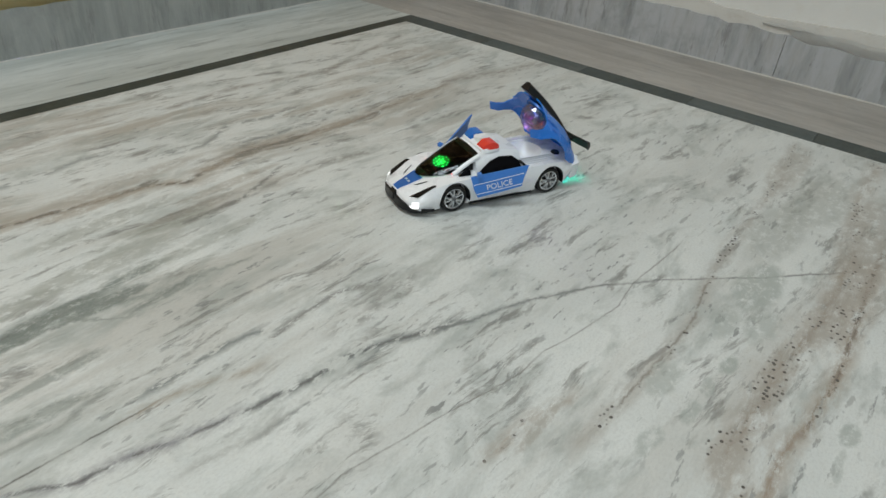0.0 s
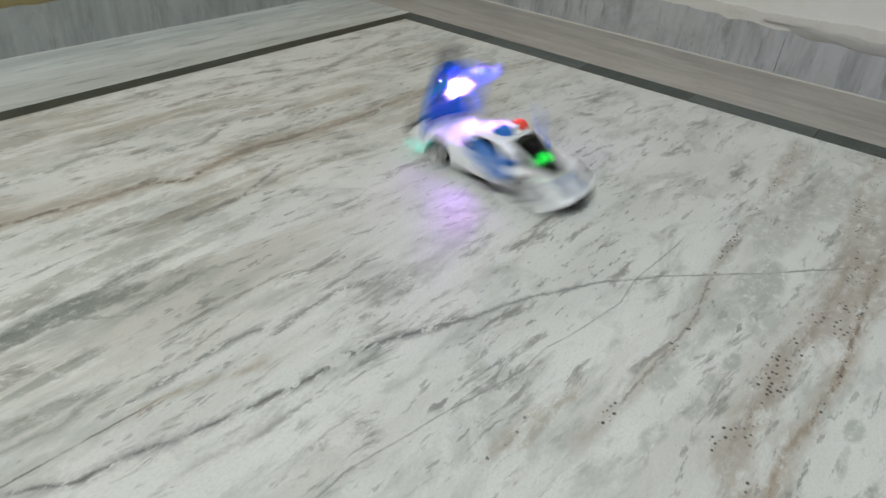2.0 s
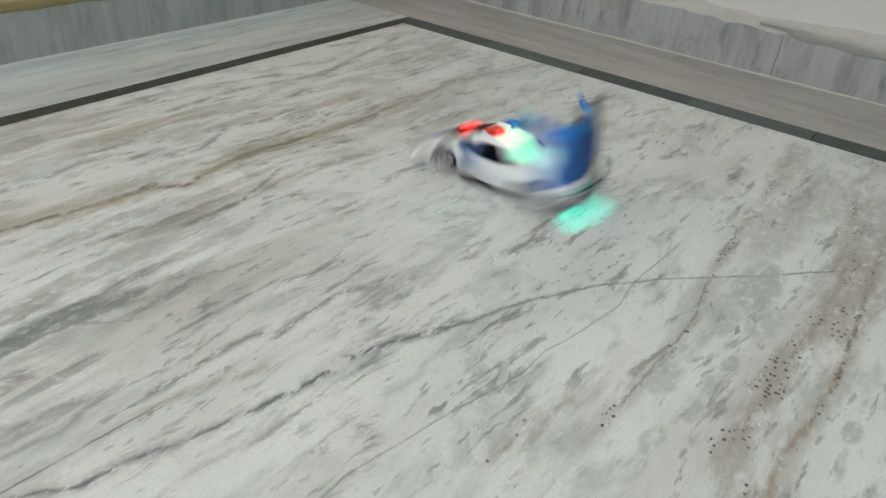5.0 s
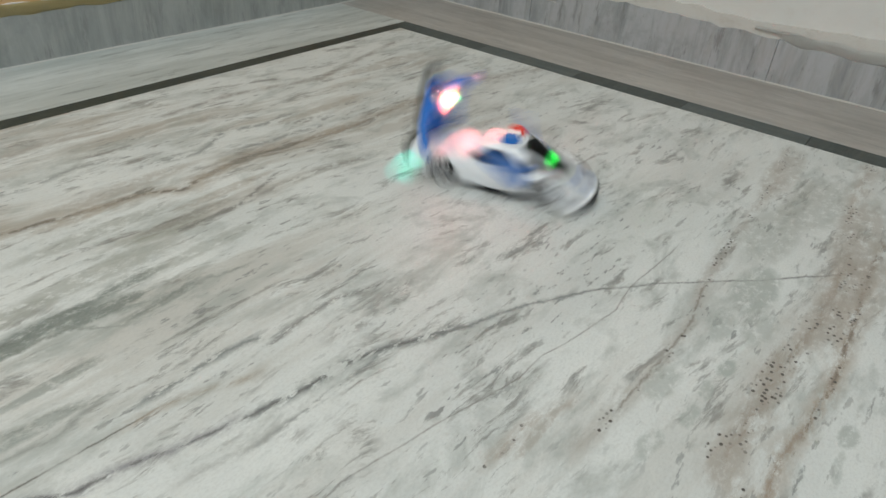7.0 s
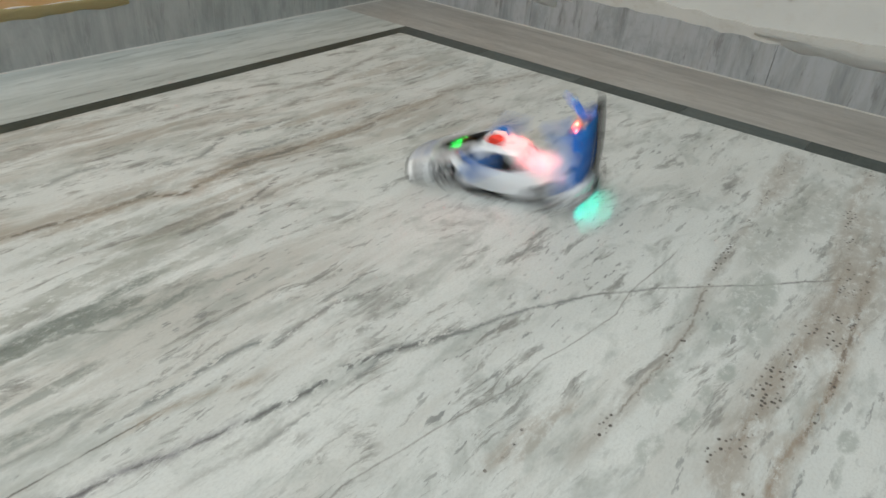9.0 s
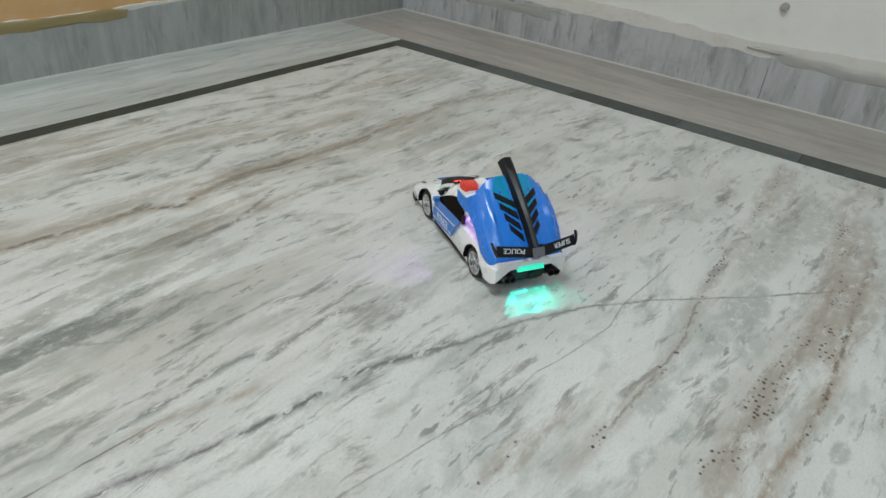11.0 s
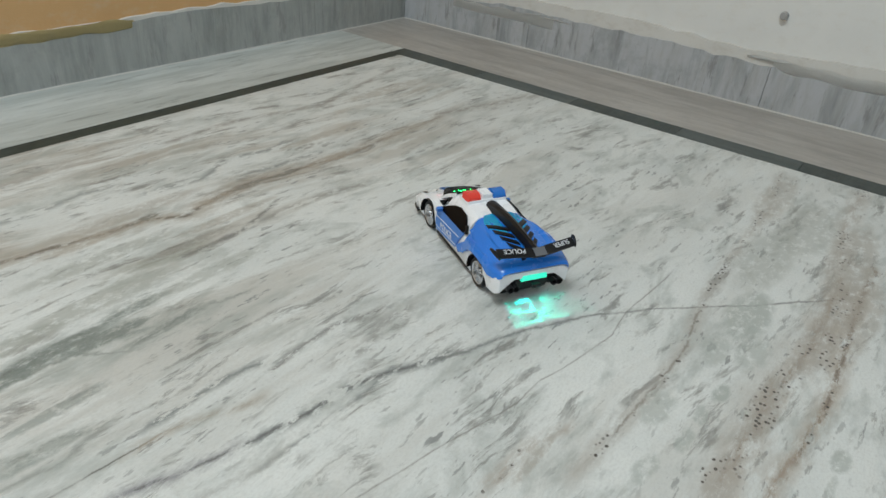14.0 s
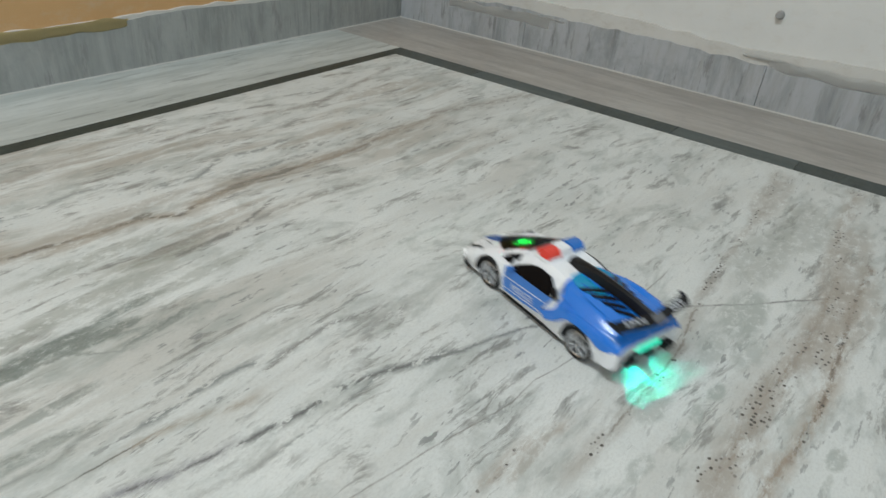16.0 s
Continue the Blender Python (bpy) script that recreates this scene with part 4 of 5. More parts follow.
        part("diffuser_fin", box(-0.1278, -0.112, y - 0.0006, y + 0.0006, 0.0232, 0.036), BLACK, car)

    # projector under the tail: a spark in a dark box whose floor is cut with the word SUPER
    sx, sz, pz = -0.1325, 0.0290, 0.0264
    rows = {"S": ("01111", "10000", "10000", "01110", "00001", "00001", "11110"), "U": ("10001", "10001", "10001", "10001", "10001", "10001", "01110"),
            "P": ("11110", "10001", "10001", "11110", "10000", "10000", "10000"), "E": ("11111", "10000", "10000", "11110", "10000", "10000", "11111"),
            "R": ("11110", "10001", "10001", "11110", "10100", "10010", "10001")}
    lines = ["0" + "0".join(rows[c][r] for c in "SUPER") + "0" for r in range(7)]
    lines = ["0" * len(lines[0])] + lines + ["0" * len(lines[0])]
    nc, nr = len(lines[0]), len(lines)
    stencil = bmesh.new()

    def slot(r, c):
        """A corner of the letter grid, which fans out on the floor, brought up to the stencil."""
        u, v = r / nr, c / nc
        fx = -0.1145 - 0.0600 * u
        fy = (-0.054 - 0.030 * u) * (1 - v) + (0.029 + 0.026 * u) * v
        return (sx + (fx - sx) * (sz - pz) / sz, fy * (sz - pz) / sz, pz)
    for r, line in enumerate(reversed(lines)):
        for c, mark in enumerate(line):
            if mark == "0":
                stencil.faces.new([stencil.verts.new(slot(*q)) for q in ((r, c), (r, c + 1), (r + 1, c + 1), (r + 1, c))])
    corners = [slot(0, 0), slot(0, nc), slot(nr, nc), slot(nr, 0)]
    roof = [stencil.verts.new((x, y, 0.0312)) for x, y, _ in corners]
    stencil.faces.new(roof)
    for k in range(4):
        stencil.faces.new([stencil.verts.new(p) for p in (corners[k], corners[(k + 1) % 4], (*corners[(k + 1) % 4][:2], 0.0312), (*corners[k][:2], 0.0312))])
    part("projector_stencil", stencil, BLACK, car, "black stencil box cut with letters", smooth=False)
    b = bmesh.new()
    for lean in (140, 220):
        bmesh.ops.create_grid(b, x_segments=1, y_segments=1, size=0.00007, matrix=pose(sx, 0.0001 if lean == 140 else -0.0001, sz, lean, 0, 0))
    part("projector_lamp", b, SPARK, car, "tiny green projector lamp")

    # wheels
    wheels = []
    for x in (AXLE_F, AXLE_R):
        for side in (1, -1):
            wheels.append(build_wheel(car, x, side))
    hood = build_hood(car)
    doors = [build_door(car, 1), build_door(car, -1)]
    return car, wheels, hood, doors, led


def build_wheel(car, x, side):
    def lathe(profile, seg=36):
        b = bmesh.new()
        loft([[(r * math.cos(math.tau * k / seg), side * y, r * math.sin(math.tau * k / seg)) for k in range(seg)] for y, r in profile], True, False, b)
        return b
    tyre = part("wheel", lathe([(-0.014, 0.013), (-0.014, 0.0175), (-0.0125, 0.0197), (-0.001, 0.0200), (0.0012, 0.0190), (0.0018, 0.0165), (0.0012, 0.0150), (-0.002, 0.0146)]), RUBBER, car, "black tyre with silver spoked rim")
    tyre.matrix_basis = pose(x, side * TRACK, WHEEL_R)
    part("rim", lathe([(-0.003, 0.0147), (0.0012, 0.0151), (0.0017, 0.0144), (0.0009, 0.0134), (-0.004, 0.0130)]), CHROME, tyre)
    part("brake_disc", lathe([(-0.0042, 0.0138), (-0.0040, 0.0001)]), BLACK, tyre)
    for k in range(5):
        a = math.tau * k / 5
        b = bmesh.new()
        for d in (-0.16, 0.16):
            r0, r1 = 0.0030, 0.0141
            p0, p1 = (a + d * 0.4), (a + d * 1.5)
            c0, c1 = Vector((r0 * math.cos(p0), 0, r0 * math.sin(p0))), Vector((r1 * math.cos(p1), 0, r1 * math.sin(p1)))
            n = (c1 - c0).normalized().cross(Vector((0, 1, 0))) * 0.00115
            loft([[(*(c + s * n * w).to_tuple()[:1], side * (h + q), (c + s * n * w).z) for s, q in ((-1, -0.0015), (1, -0.0015), (0.7, 0.0012), (-0.7, 0.0012))] for c, w, h in ((c0, 1.25, 0.0004), (c1, 0.95, 0.0002))], True, True, b)
        part("spoke", b, CHROME, tyre, smooth=False)
    b = bmesh.new()
    bmesh.ops.create_cone(b, cap_ends=True, segments=16, radius1=0.0036, radius2=0.0026, depth=0.004, matrix=pose(0, side * 0.0006, 0, -90 * side, 0, 0))
    part("hub_cap", b, GREY, tyre)
    return tyre


HINGE = (-0.1205, 0.0590)


def build_hood(car):
    """The blue rear lid; its meshes are in the space of its hinge."""
    hx, hz = HINGE
    # each row: x, centre z, (y, z) of crown, shoulder, flank, lower edge
    fore = [
        (-0.0150, 0.0715, 0.022, 0.0695, 0.039, 0.0600, 0.0500, 0.0465, 0.0525, 0.0290),
        (-0.0260, 0.0720, 0.024, 0.0690, 0.042, 0.0590, 0.0515, 0.0470, 0.0538, 0.0225),
        (-0.0400, 0.0715, 0.026, 0.0685, 0.044, 0.0595, 0.0530, 0.0485, 0.0548, 0.0300),
        (-0.0520, 0.0705, 0.027, 0.0680, 0.045, 0.0605, 0.0540, 0.0510, 0.0556, 0.0420),
        (-0.0640, 0.0695, 0.027, 0.0670, 0.046, 0.0610, 0.0545, 0.0525, 0.0560, 0.0460),
        (-0.0800, 0.0675, 0.027, 0.0655, 0.046, 0.0605, 0.0545, 0.0530, 0.0560, 0.0470),
    ]
    aft = [
        (-0.0950, 0.0655, 0.027, 0.0640, 0.046, 0.0590, 0.0540, 0.0520, 0.0552, 0.0440),
        (-0.1080, 0.0635, 0.027, 0.0625, 0.045, 0.0575, 0.0525, 0.0500, 0.0540, 0.0380),
        (-0.1200, 0.0610, 0.026, 0.0600, 0.043, 0.0560, 0.0505, 0.0490, 0.0520, 0.0400),
        (-0.1290, 0.0560, 0.024, 0.0555, 0.040, 0.0530, 0.0470, 0.0490, 0.0490, 0.0430),
        (-0.1315, 0.0505, 0.022, 0.0505, 0.038, 0.0500, 0.0450, 0.0480, 0.0470, 0.0450),
    ]
    prof = fore + aft
    rings = []
    for x, zc, y1, z1, y2, z2, y3, z3, y4, z4 in prof:
        half = curve([(0, zc, 0), (y1, z1, 0), (y2, z2, 0), (y3, z3, 0), (y4, z4, 0)], 10)
        fade = max(0.0, 1 - len(rings) / 5)
        pts = [(x - hx - fade * between([(0.0, 0.014), (0.35, 0.012), (0.6, 0.024), (0.8, 0.022), (1.0, 0.002)], j / 10)[0], p.x, p.y - hz) for j, p in enumerate(half)]
        ring = pts[::-1] + [(a, -b, c) for a, b, c in pts[1:]]
        rings.append(ring)
    b = loft(rings, False, False)
    bmesh.ops.subdivide_edges(b, edges=b.edges[:], cuts=1, use_grid_fill=True, smooth=0.3)
    bmesh.ops.recalc_face_normals(b, faces=b.faces)
    bmesh.ops.solidify(b, geom=b.faces[:], thickness=0.0014)
    hood = part("rear_lid", b, BLUE, car, "glossy blue rear lid with black fin and wing")
    hood.matrix_basis = pose(hx, 0, hz)

    def lid_z(x, y):
        for a, c in zip(prof, prof[1:]):
            if a[0] >= x >= c[0]:
                u = (x - a[0]) / (c[0] - a[0])
                zc, y1, z1, y2, z2 = (a[k] + (c[k] - a[k]) * u for k in (1, 2, 3, 4, 5))
                y = abs(y)
                return (zc + (z1 - zc) * (y / y1) ** 1.6 if y < y1 else z1 + (z2 - z1) * (y - y1) / (y2 - y1)) - hz
        return -0.003
    # black fin from the roof to the wing
    fin = []
    for k in range(11):
        u = k / 10
        x = -0.0060 - 0.1220 * u
        w = 0.0082 - 0.0050 * u + 0.0016 * max(0.0, u - 0.8) * 5
        top = 0.0790 - 0.0035 * u + 0.004 * math.sin(math.pi * u)
        fin.append([(x - hx, -w, top - 0.011 - hz), (x - hx, w, top - 0.011 - hz), (x - hx, w * 0.75, top - hz - 0.001), (x - hx, 0.0, top - hz + 0.0010), (x - hx, -w * 0.75, top - hz - 0.001)])
    part("fin", loft(fin), BLACK, hood, "long black roof fin", bevel=0.0005)
    # wing
    span = []
    for k in range(17):
        y = -0.052 + 0.104 * k / 16
        e = abs(y) / 0.052
        x = -0.1325 + 0.0085 * e
        z = 0.0745 + 0.0015 * e
        span.append([(x + 0.0055 - hx, y, z + 0.0016 - hz), (x - 0.0050 - hx, y, z - 0.0038 - hz), (x - 0.0058 - hx, y, z - 0.0022 - hz), (x + 0.0055 - hx, y, z + 0.0036 - hz)])
    part("wing", loft(span), BLACK, hood, "black rear wing with white lettering", bevel=0.0004)
    for side in (1, -1):
        part("wing_end", loft([[(x - hx, side * (0.0508 + d), z0 - hz), (x - hx, side * (0.0527 + d), z0 - hz), (x - hx, side * (0.0527 + d), z1 - hz), (x - hx, side * (0.0508 + d), z1 - hz)] for x, z0, z1, d in ((-0.1135, 0.0768, 0.0792, 0.0045), (-0.1190, 0.0755, 0.0800, 0.0040), (-0.1270, 0.0722, 0.0778, 0.0012), (-0.1300, 0.0712, 0.0745, 0.0))]), BLACK, hood, bevel=0.0005)
        part("wing_post", loft([[(x - hx, side * 0.014 - 0.0015, z - hz), (x - hx, side * 0.014 + 0.0015, z - hz), (x - 0.006 - hx, side * 0.014 + 0.0015, z - hz), (x - 0.006 - hx, side * 0.014 - 0.0015, z - hz)] for x, z in ((-0.1170, 0.0600), (-0.1240, 0.0735))]), BLACK, hood)
    slope = Vector((-0.0113, 0, -0.0058))
    for text, y in (("SUPER", -0.0325), ("POLICE", 0.0315)):
        z = 0.0745 + 0.0015 * abs(y) / 0.052
        at = (-0.1323 + 0.0085 * abs(y) / 0.052 - hx, y, z + 0.0027 - hz)
        part("wing_lettering", lettering(text, 0.0084, basis(at, (0.163 if y > 0 else -0.163, 1, 0.03 if y > 0 else -0.03), slope)), PRINT, hood, "white capital letters")
    part("wing_badge", loft([[(x - hx, -0.008, z - hz), (x - hx, 0.008, z - hz), (x - hx, 0.008, z + 0.0004 - hz), (x - hx, -0.008, z + 0.0004 - hz)] for x, z in ((-0.1276, 0.0784), (-0.1376, 0.0732))]), GREY, hood, "grey patch on the wing")
    # slanted black louvres and glow-tinted panels beside the fin
    for side in (1, -1):
        for k in range(4):
            xi, xo = -0.066 - 0.0140 * k, -0.050 - 0.0140 * k
            yi, yo = 0.0060, 0.0275 - 0.0026 * k
            rws = []
            for i in range(7):
                u = i / 6
                x, y = xi + (xo - xi) * u, yi + (yo - yi) * u
                rws.append([(x + 0.0044 - hx, side * y, lid_z(x + 0.0044, y) - 0.0002), (x - 0.0044 - hx, side * y, lid_z(x - 0.0044, y) - 0.0002), (x - 0.0041 - hx, side * y, lid_z(x - 0.0041, y) + 0.0022), (x + 0.0041 - hx, side * y, lid_z(x + 0.0041, y) + 0.0010)])
            part("louvre", loft(rws), BLACK, hood, bevel=0.0003)
        # bright cyan paints in the lamp's glow from under these blue windows
        rws = []
        for i in range(7):
            x = -0.026 - 0.052 * i / 6
            y1 = 0.0085
            y2 = 0.0135 + 0.0145 * math.sin(math.pi * min(1, 0.15 + i / 7))
            rws.append([(x - hx, side * (y1 + (y2 - y1) * j / 4), lid_z(x, y1 + (y2 - y1) * j / 4) + 0.0004) for j in range(5)])
        b = loft(rws, False, False)
        bmesh.ops.solidify(b, geom=b.faces[:], thickness=0.0004)
        part("lamplit_panel", b, LAMPLIT_BLUE, hood, "blue lid window with the lamp's glow painted in")
        # raised haunch over the rear wheel
        rws = []
        for x, y, h in ((-0.036, 0.0360, 0.0), (-0.055, 0.0385, 0.0034), (-0.080, 0.0400, 0.0052), (-0.104, 0.0390, 0.0044), (-0.120, 0.0350, 0.0)):
            rws.append([(x - hx, side * (y - 0.0095), lid_z(x, y - 0.0095) - 0.0012), (x - hx, side * (y - 0.002), lid_z(x, y - 0.002) + h), (x - hx, side * (y + 0.0015), lid_z(x, y + 0.0015) + h * 0.9), (x - hx, side * (y + 0.0085), lid_z(x, y + 0.0085) - 0.0012)])
        part("haunch", loft(rws), BLUE, hood, bevel=0.0004)
        # rib along the flank and slot over the rear wheel
        b = loft([[(x - hx, side * (y - 0.001), z - hz - 0.0012), (x - hx, side * (y + 0.0012), z - hz - 0.0012), (x - hx, side * (y + 0.0004), z - hz + 0.0010)] for x, y, z in ((-0.050, 0.0512, 0.0542), (-0.06, 0.0515, 0.0548), (-0.075, 0.0512, 0.0570), (-0.100, 0.0500, 0.0560))])
        part("flank_rib", b, BLUE, hood)
    # lamp dome under the lid: clear faceted shell, added turning drum to switch colours
    cx, cz = -0.058 - hx, 0.0560 - hz
    b = bmesh.new()
    bmesh.ops.create_icosphere(b, subdivisions=3, radius=0.0232, matrix=Matrix.Translation((cx, 0, cz)))
    bmesh.ops.delete(b, geom=[v for v in b.verts if v.co.z > cz + 0.008], context="VERTS")
    part("lamp_dome", b, CLEAR, hood, "clear faceted lamp dome", smooth=False)
    # added frosted shell with gaps, so the lamps throw separate spots
    b = bmesh.new()
    bmesh.ops.create_icosphere(b, subdivisions=3, radius=0.0226, matrix=Matrix.Translation((cx, 0, cz)))
    bmesh.ops.delete(b, geom=[v for v in b.verts if v.co.z > cz + 0.008], context="VERTS")
    rng = random.Random(4)
    bmesh.ops.delete(b, geom=[f for f in b.faces if rng.random() < 0.36], context="FACES")
    part("dome_breakup", b, FROSTED, hood, "added frosted shell that breaks up the dome light", smooth=False)
    b = bmesh.new()
    bmesh.ops.create_cone(b, cap_ends=True, segments=32, radius1=0.0255, radius2=0.0250, depth=0.003, matrix=Matrix.Translation((cx, 0, cz + 0.0090)))
    part("dome_seat", b, BLUE, hood)
    drum = part("lamp_drum", lamp_drum_core(), OFF_LED, hood, "added turning drum that switches the lamp colours")
    drum.matrix_basis = pose(cx, 0, cz - 0.006)
    # light shield added round the drum, open towards the front of the dome
    b = bmesh.new()
    loft([[(0.0099 * math.sin(q) + cx, y, cz - 0.006 - 0.0099 * math.cos(q)) for q in [radians(46 + 296 * j / 30) for j in range(31)]] for y in (-0.0106, 0.0106)], False, False, b)
    bmesh.ops.solidify(b, geom=b.faces[:], thickness=0.0005)
    part("drum_light_shield", b, BLACK, hood)
    for side in (1, -1):
        b = bmesh.new()
        fan = [b.verts.new((cx, side * 0.0104, cz - 0.006))] + [b.verts.new((0.0112 * math.sin(q) + cx, side * 0.0104, cz - 0.006 - 0.0112 * math.cos(q))) for q in [radians(46 + 296 * j / 30) for j in range(31)]]
        for p, q in zip(fan[1:], fan[2:]):
            b.faces.new((fan[0], p, q))
        bmesh.ops.solidify(b, geom=b.faces[:], thickness=0.0004)
        part("light_shield_end", b, BLACK, hood)
    # added dividers that keep each lamp's light from the next
    for k in range(6):
        w = radians(30 + 60 * k)
        part("lamp_divider", loft([[(r * math.sin(w), y, -r * math.cos(w)) for y in (-0.0104, 0.0104)] for r in (0.003, 0.0098)], False, False), BLACK, drum)
    for k, (mat, bright) in enumerate(zip(LAMP_COLOURS, LAMP_SPARKS)):
        a = radians(60 * (k + 1))
        b = bmesh.new()
        ring = [a + radians(-15 + 30 * j / 4) for j in range(5)]
        loft([[(r * math.sin(q), y, -r * math.cos(q)) for q in ring] for y, r in ((-0.0072, 0.0088), (0.0, 0.0094), (0.0072, 0.0088))], False, False, b)
        bmesh.ops.solidify(b, geom=b.faces[:], thickness=0.0006)
        part("colour_lamp", b, mat, drum)
        # extra sparks added at the ends to throw coloured pools on the floor
        for side in (1, -1):
            b = bmesh.new()
            bmesh.ops.create_icosphere(b, subdivisions=1, radius=0.0008, matrix=Matrix.Translation((0.0080 * math.sin(a), side * 0.0088, -0.0080 * math.cos(a))))
            part("added_side_spark", b, bright, drum)
    return hood, drum


def lamp_drum_core():
    b = bmesh.new()
    bmesh.ops.create_cone(b, cap_ends=True, segments=24, radius1=0.0078, radius2=0.0078, depth=0.0194, matrix=pose(0, 0, 0, 90, 0, 0))
    return b


DOOR_HINGE = (0.0500, 0.0480)


def build_door(car, side):
    """A scissor door in the space of its front hinge; built for the left side and mirrored for the other."""
    hx, hy = DOOR_HINGE

    def y_of(x, z):
        z += 0.0
        flat = 0.0512 if z < 0.03 else 0.0512 - (z - 0.03) * 0.18 if z < 0.048 else 0.0480 - (z - 0.048) * 0.62
        return flat - hy + 0.0012
    sgn = (lambda bm: bm) if side == 1 else flip_y

    def plate(points, thick, lift=0.0):
        return sgn(prism([(x - hx, z - 0.030) for x, z in points], lambda x, z: y_of(x, z + 0.030) + lift, thick))
    door = part("door", plate([(0.0520, 0.0475), (0.0505, 0.0300), (0.0470, 0.0175), (0.0150, 0.0195), (-0.0150, 0.0225), (-0.0195, 0.0330), (-0.0290, 0.0490), (0.0, 0.0485), (0.03, 0.048)], 0.0022), BLUE_DECAL, car, "blue door panel with white lettering", bevel=0.0003)
    door.matrix_basis = pose(hx, side * hy, 0.030)
    window = part("side_window", plate([(0.0490, 0.0482), (0.0200, 0.0486), (-0.0260, 0.0492), (-0.0225, 0.0590), (-0.0130, 0.0655), (0.0080, 0.0668), (0.0220, 0.0635), (0.0370, 0.0560)], 0.0016), TINTED, car, "black side window", bevel=0.0003)
    window.matrix_basis = pose(hx, side * hy, 0.030)
    for x0, za, x1, zb in ((0.0500, 0.0355, -0.0205, 0.0395), (0.0480, 0.0218, -0.0160, 0.0255)):
        part("door_line", plate([(x0, za), (x1, zb), (x1, zb + 0.0008), (x0, za + 0.0008)], 0.0006, 0.0004), PRINT, door)
    at = (0.0150 - hx, side * (y_of(0, 0.030) + 0.0004), 0.0005)
    part("door_lettering", lettering("POLICE", 0.0112, basis(at, (-side, 0, side * 0.055) if side == 1 else (1, 0, -0.055), (0, 0, 1))), PRINT, door, "white outlined capital letters")
    part("mirror", sgn(prism([(0.0440 - hx, 0.0180), (0.0380 - hx, 0.0175), (0.0370 - hx, 0.0225), (0.0420 - hx, 0.0235)], lambda x, z: 0.0088, 0.008)), BLUE_DECAL, door, "blue wing mirror", bevel=0.0008)
    # quarter window behind the door and shade of the door opening stay on the body
    part("quarter_window", sgn(prism([(-0.0300, 0.0500), (-0.0345, 0.0510), (-0.0260, 0.0585), (-0.0225, 0.0575)], lambda x, z: 0.0492 - (z - 0.048) * 0.55, 0.003)), BLACK, car)
    return door


toy, toy_wheels, (rear_lid, lamp_drum), toy_doors, lamp_board = build_car()


# ---- what moves ----
# clockwise turn in degrees from facing away from the camera: every 0.1 s from 0.5 s, then at a steady rate
EARLY = (235.5, 246, 261, 286, 326, 361, 428, 485, 555, 645, 720, 815, 900, 1005, 1110, 1205, 1320, 1440, 1552, 1672,
         1752, 1865, 1985, 2108, 2242, 2360, 2485, 2615, 2748, 2880, 3000, 3142, 3235, 3355, 3495, 3638, 3775, 3892)
TURN = [(0.0, 235.3)] + [(0.5 + 0.1 * k, a) for k, a in enumerate(EARLY)]
TURN += [(6.3, 6760.0), (6.4, 6900.0), (6.5, 6984.0)] + [(6.5 + 0.1 * k, 6990.0 + 135.0 * k) for k in range(1, 27)]
TURN += [(9.2, 10590.0), (9.5, 10980.0), (9.8, 11270.0), (10.1, 11440.0), (10.3, 11490.5), (11.3, 11491.0), (15.2, 11490.0), (15.5, 11481.9), (15.8, 11479.5), (16.0, 11479.9)]
SPOT = [(0.0, -0.646, -0.690), (0.5, -0.640, -0.688), (0.65, -0.618, -0.685), (1.0, -0.606, -0.687), (4.2, -0.605, -0.687), (6.3, -0.597, -0.695), (9.2, -0.593, -0.687), (10.3, -0.700, -0.740), (11.0, -0.719, -0.747),
        (15.2, -0.720, -0.747), (15.5, -0.730, -0.748), (15.6, -0.737, -0.766), (15.8, -0.753, -0.833), (16.0, -0.768, -0.899)]
LID = [(0.0, 44), (0.7, 46), (1.0, 58), (1.4, 76), (2.5, 82), (9.2, 83), (10.2, 54), (11.3, 28), (11.5, 27), (12.0, 25), (12.5, 21), (13.0, 12), (13.3, 0), (16.0, 0)]
# how far the car's middle trails the point that it spins about
TRAIL = [(0.0, 0.0), (1.0, 0.0), (2.5, 0.008), (4.2, 0.008), (6.3, 0.006), (9.2, 0.005), (10.3, 0.0), (16.0, 0.0)]
# doors: how far the left and the right one lift, and how far both swing out
DOOR = [(0.0, 13, 30, 21), (0.7, 13, 30, 21), (1.5, 34, 34, 42), (9.2, 34, 34, 42), (10.4, 6, 8, 6), (11.2, 0, 0, 0), (16.0, 0, 0, 0)]
# which lamp of the drum shows (0 unlit, 1 magenta, 2 blue, 3 teal, 4 red, 5 amber), and which face of the board
DRUM = [(0.0, 0), (0.2, 0), (0.3, 2), (0.4, 1), (0.6, 1), (0.7, 0), (0.8, 5), (0.9, 0), (1.0, 2), (1.1, 2), (1.2, 0), (1.3, 1), (1.4, 1), (1.5, 0), (1.6, 5), (1.7, 3), (1.8, 3), (1.9, 1), (2.2, 1), (2.3, 2), (2.5, 2),
        (2.6, 1), (2.8, 1), (2.9, 5), (3.0, 3), (3.2, 3), (3.3, 1), (3.6, 1), (3.7, 2), (3.9, 2), (4.0, 0), (4.1, 2), (4.2, 2)]
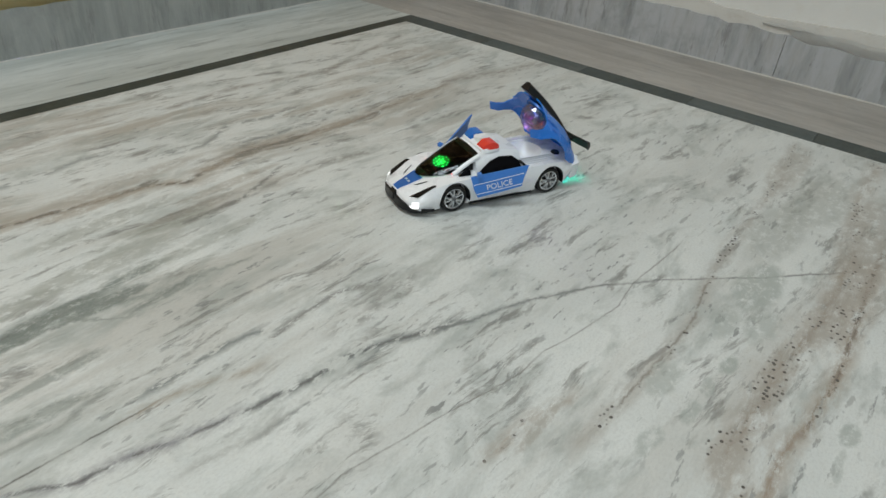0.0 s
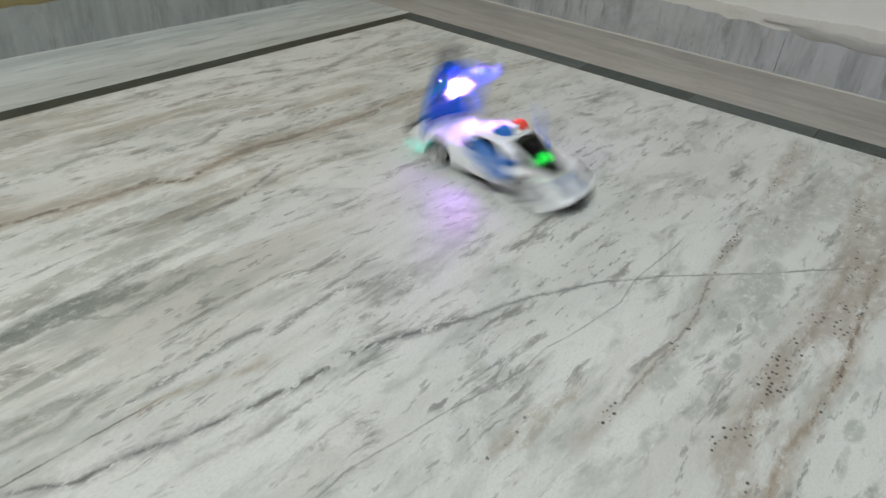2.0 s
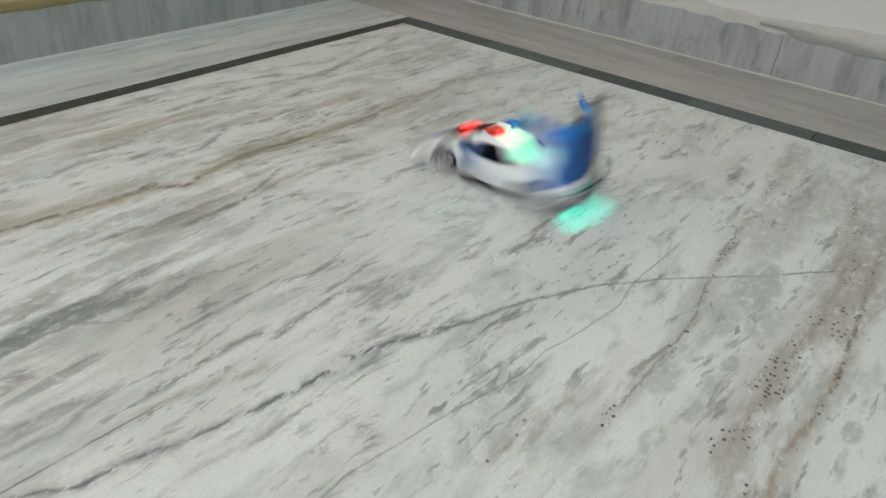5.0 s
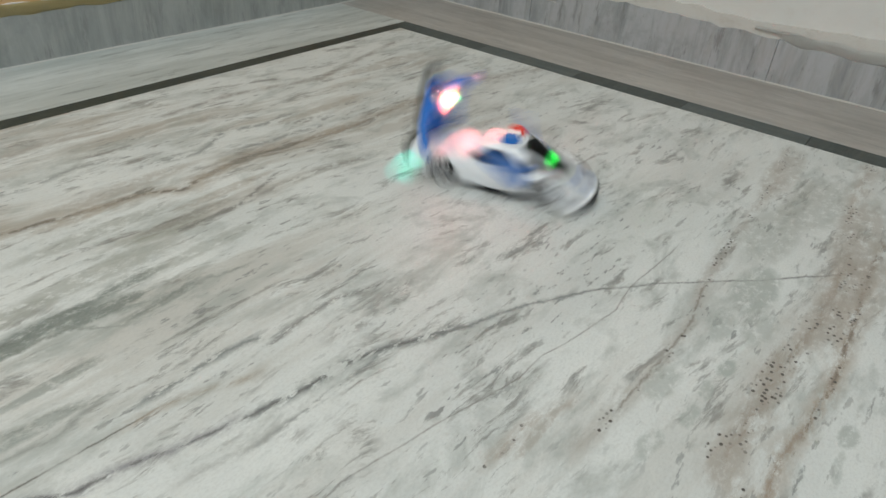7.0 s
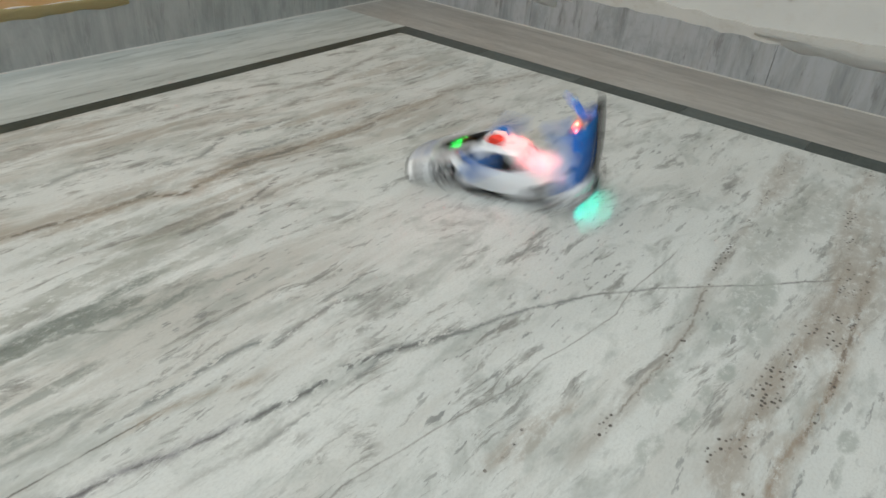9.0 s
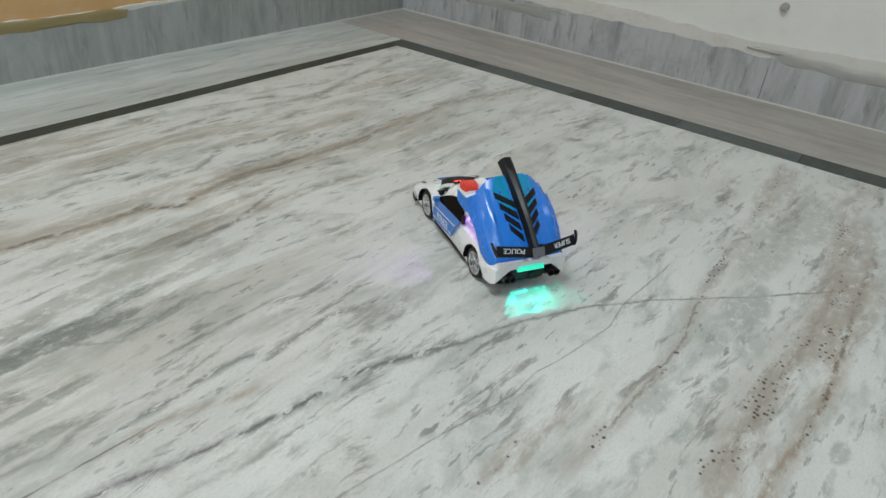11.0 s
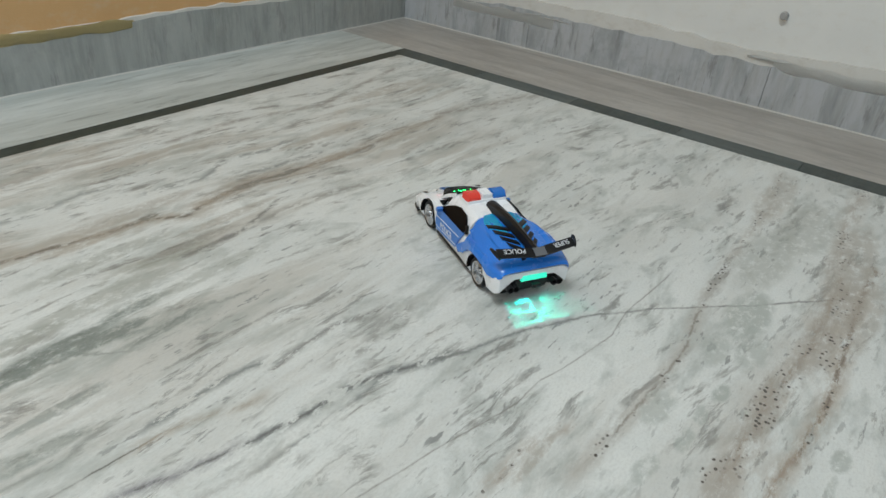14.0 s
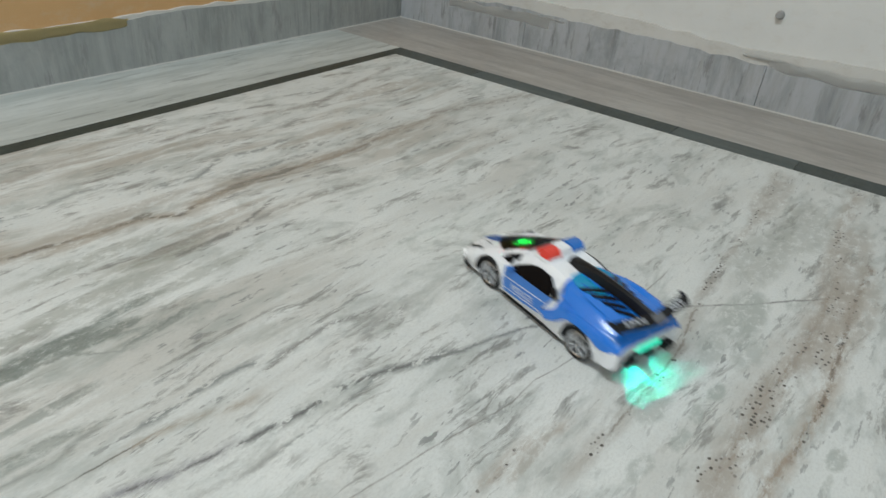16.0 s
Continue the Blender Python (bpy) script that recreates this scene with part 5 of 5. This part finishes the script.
DRUM_LATE = [(6.3, 5), (6.4, 3), (6.6, 3), (6.7, 2), (6.8, 2), (6.9, 0), (7.0, 4), (7.1, 0), (7.3, 0), (7.4, 2), (7.5, 0), (7.6, 4), (7.7, 4), (7.8, 0), (7.9, 3), (8.0, 0), (8.1, 2), (8.2, 0), (8.3, 4), (8.4, 0),
             (8.5, 3), (8.6, 3), (8.7, 2), (8.8, 2), (8.9, 0), (9.0, 4), (9.1, 0), (9.2, 3), (11.2, 0), (11.4, 2), (13.0, 2), (13.1, 3), (15.3, 3), (15.4, 2), (15.6, 2), (15.8, 3), (16.0, 3)]
BOARD = [(0.0, 0), (0.2, 0), (0.3, 1), (0.4, 1), (0.5, 0), (0.7, 0), (0.8, 1), (1.1, 1), (1.2, 0), (1.5, 0), (1.6, 1), (1.7, 1), (1.8, 0), (2.0, 0), (2.1, 1), (2.3, 1), (2.4, 0), (2.8, 0), (2.9, 1), (3.0, 1), (3.1, 0), (3.3, 0), (3.4, 1), (3.6, 1), (3.7, 0), (4.0, 0),
         (4.1, 1), (4.2, 1), (6.3, 0), (6.5, 0), (6.6, 1), (6.8, 1), (6.9, 0), (7.2, 0), (7.3, 1), (7.4, 1), (7.5, 0), (7.7, 0), (7.8, 1), (7.9, 1)]
BOARD_LATE = [(8.1, 0), (8.3, 0), (8.4, 1), (8.6, 1), (8.7, 0), (9.0, 0), (9.1, 1), (12.0, 1), (12.4, 0), (13.0, 0), (13.3, 1), (13.7, 1), (13.9, 0), (14.1, 0), (14.3, 1), (14.9, 1), (15.2, 0), (15.65, 0), (15.75, 1), (15.85, 1), (15.95, 0), (16.0, 0)]


def every_frame():
    return [k / FPS for k in range(16 * FPS + 1)]


def car_rows():
    rows = []
    for t in every_frame():
        (a,), (x, y), (back,) = between(TURN, t), between(SPOT, t), between(TRAIL, t)
        x, y = x - back * math.cos(radians(31.0 - a)), y - back * math.sin(radians(31.0 - a))
        rows.append((t, pose(x, y, 0.0, 0, 0, 31.0 - a)))
    return rows


def motions():
    walk(toy, car_rows())
    hx, hz = HINGE
    rows = []
    for k in range(161):
        a = between(LID, k / 10)[0]
        # past half open the hinge arms let the lid sink
        rows.append((k / 10, pose(hx, 0, hz - 0.014 * max(0.0, a - 46) / 36, 0, -a, 0)))
    walk(rear_lid, rows)
    for side, door in zip((1, -1), toy_doors):
        dx, dy = DOOR_HINGE
        rows = []
        for k in range(161):
            left, right, swing = between(DOOR, k / 10)
            lift = left if side == 1 else right
            rows.append((k / 10, pose(dx, side * dy, 0.030) @ pose(0, 0, 0, 0, 0, -side * swing) @ pose(0, 0, 0, side * swing * 0.28, lift, 0)))
        walk(door, rows)
    home = lamp_drum.location.copy()
    drum = DRUM + DRUM_LATE
    walk(lamp_drum, [(t, pose(*home, 0, 60 * between(drum, t)[0] - 14, 0)) for t in every_frame()])
    board = BOARD + BOARD_LATE
    spot = lamp_board.location.copy()
    walk(lamp_board, [(t, pose(*spot, 0, 24 + 180 * between(board, t)[0], 0)) for t in every_frame()])
    for wheel in toy_wheels:
        hub = wheel.location.copy()
        rows = []
        for k in range(161):
            x, y = between(SPOT, k / 10)
            rolled = 0.0 if k < 152 else math.hypot(x + 0.720, y + 0.747)
            rows.append((k / 10, pose(*hub, 0, -math.degrees(rolled / WHEEL_R), 0)))
        walk(wheel, rows)


motions()
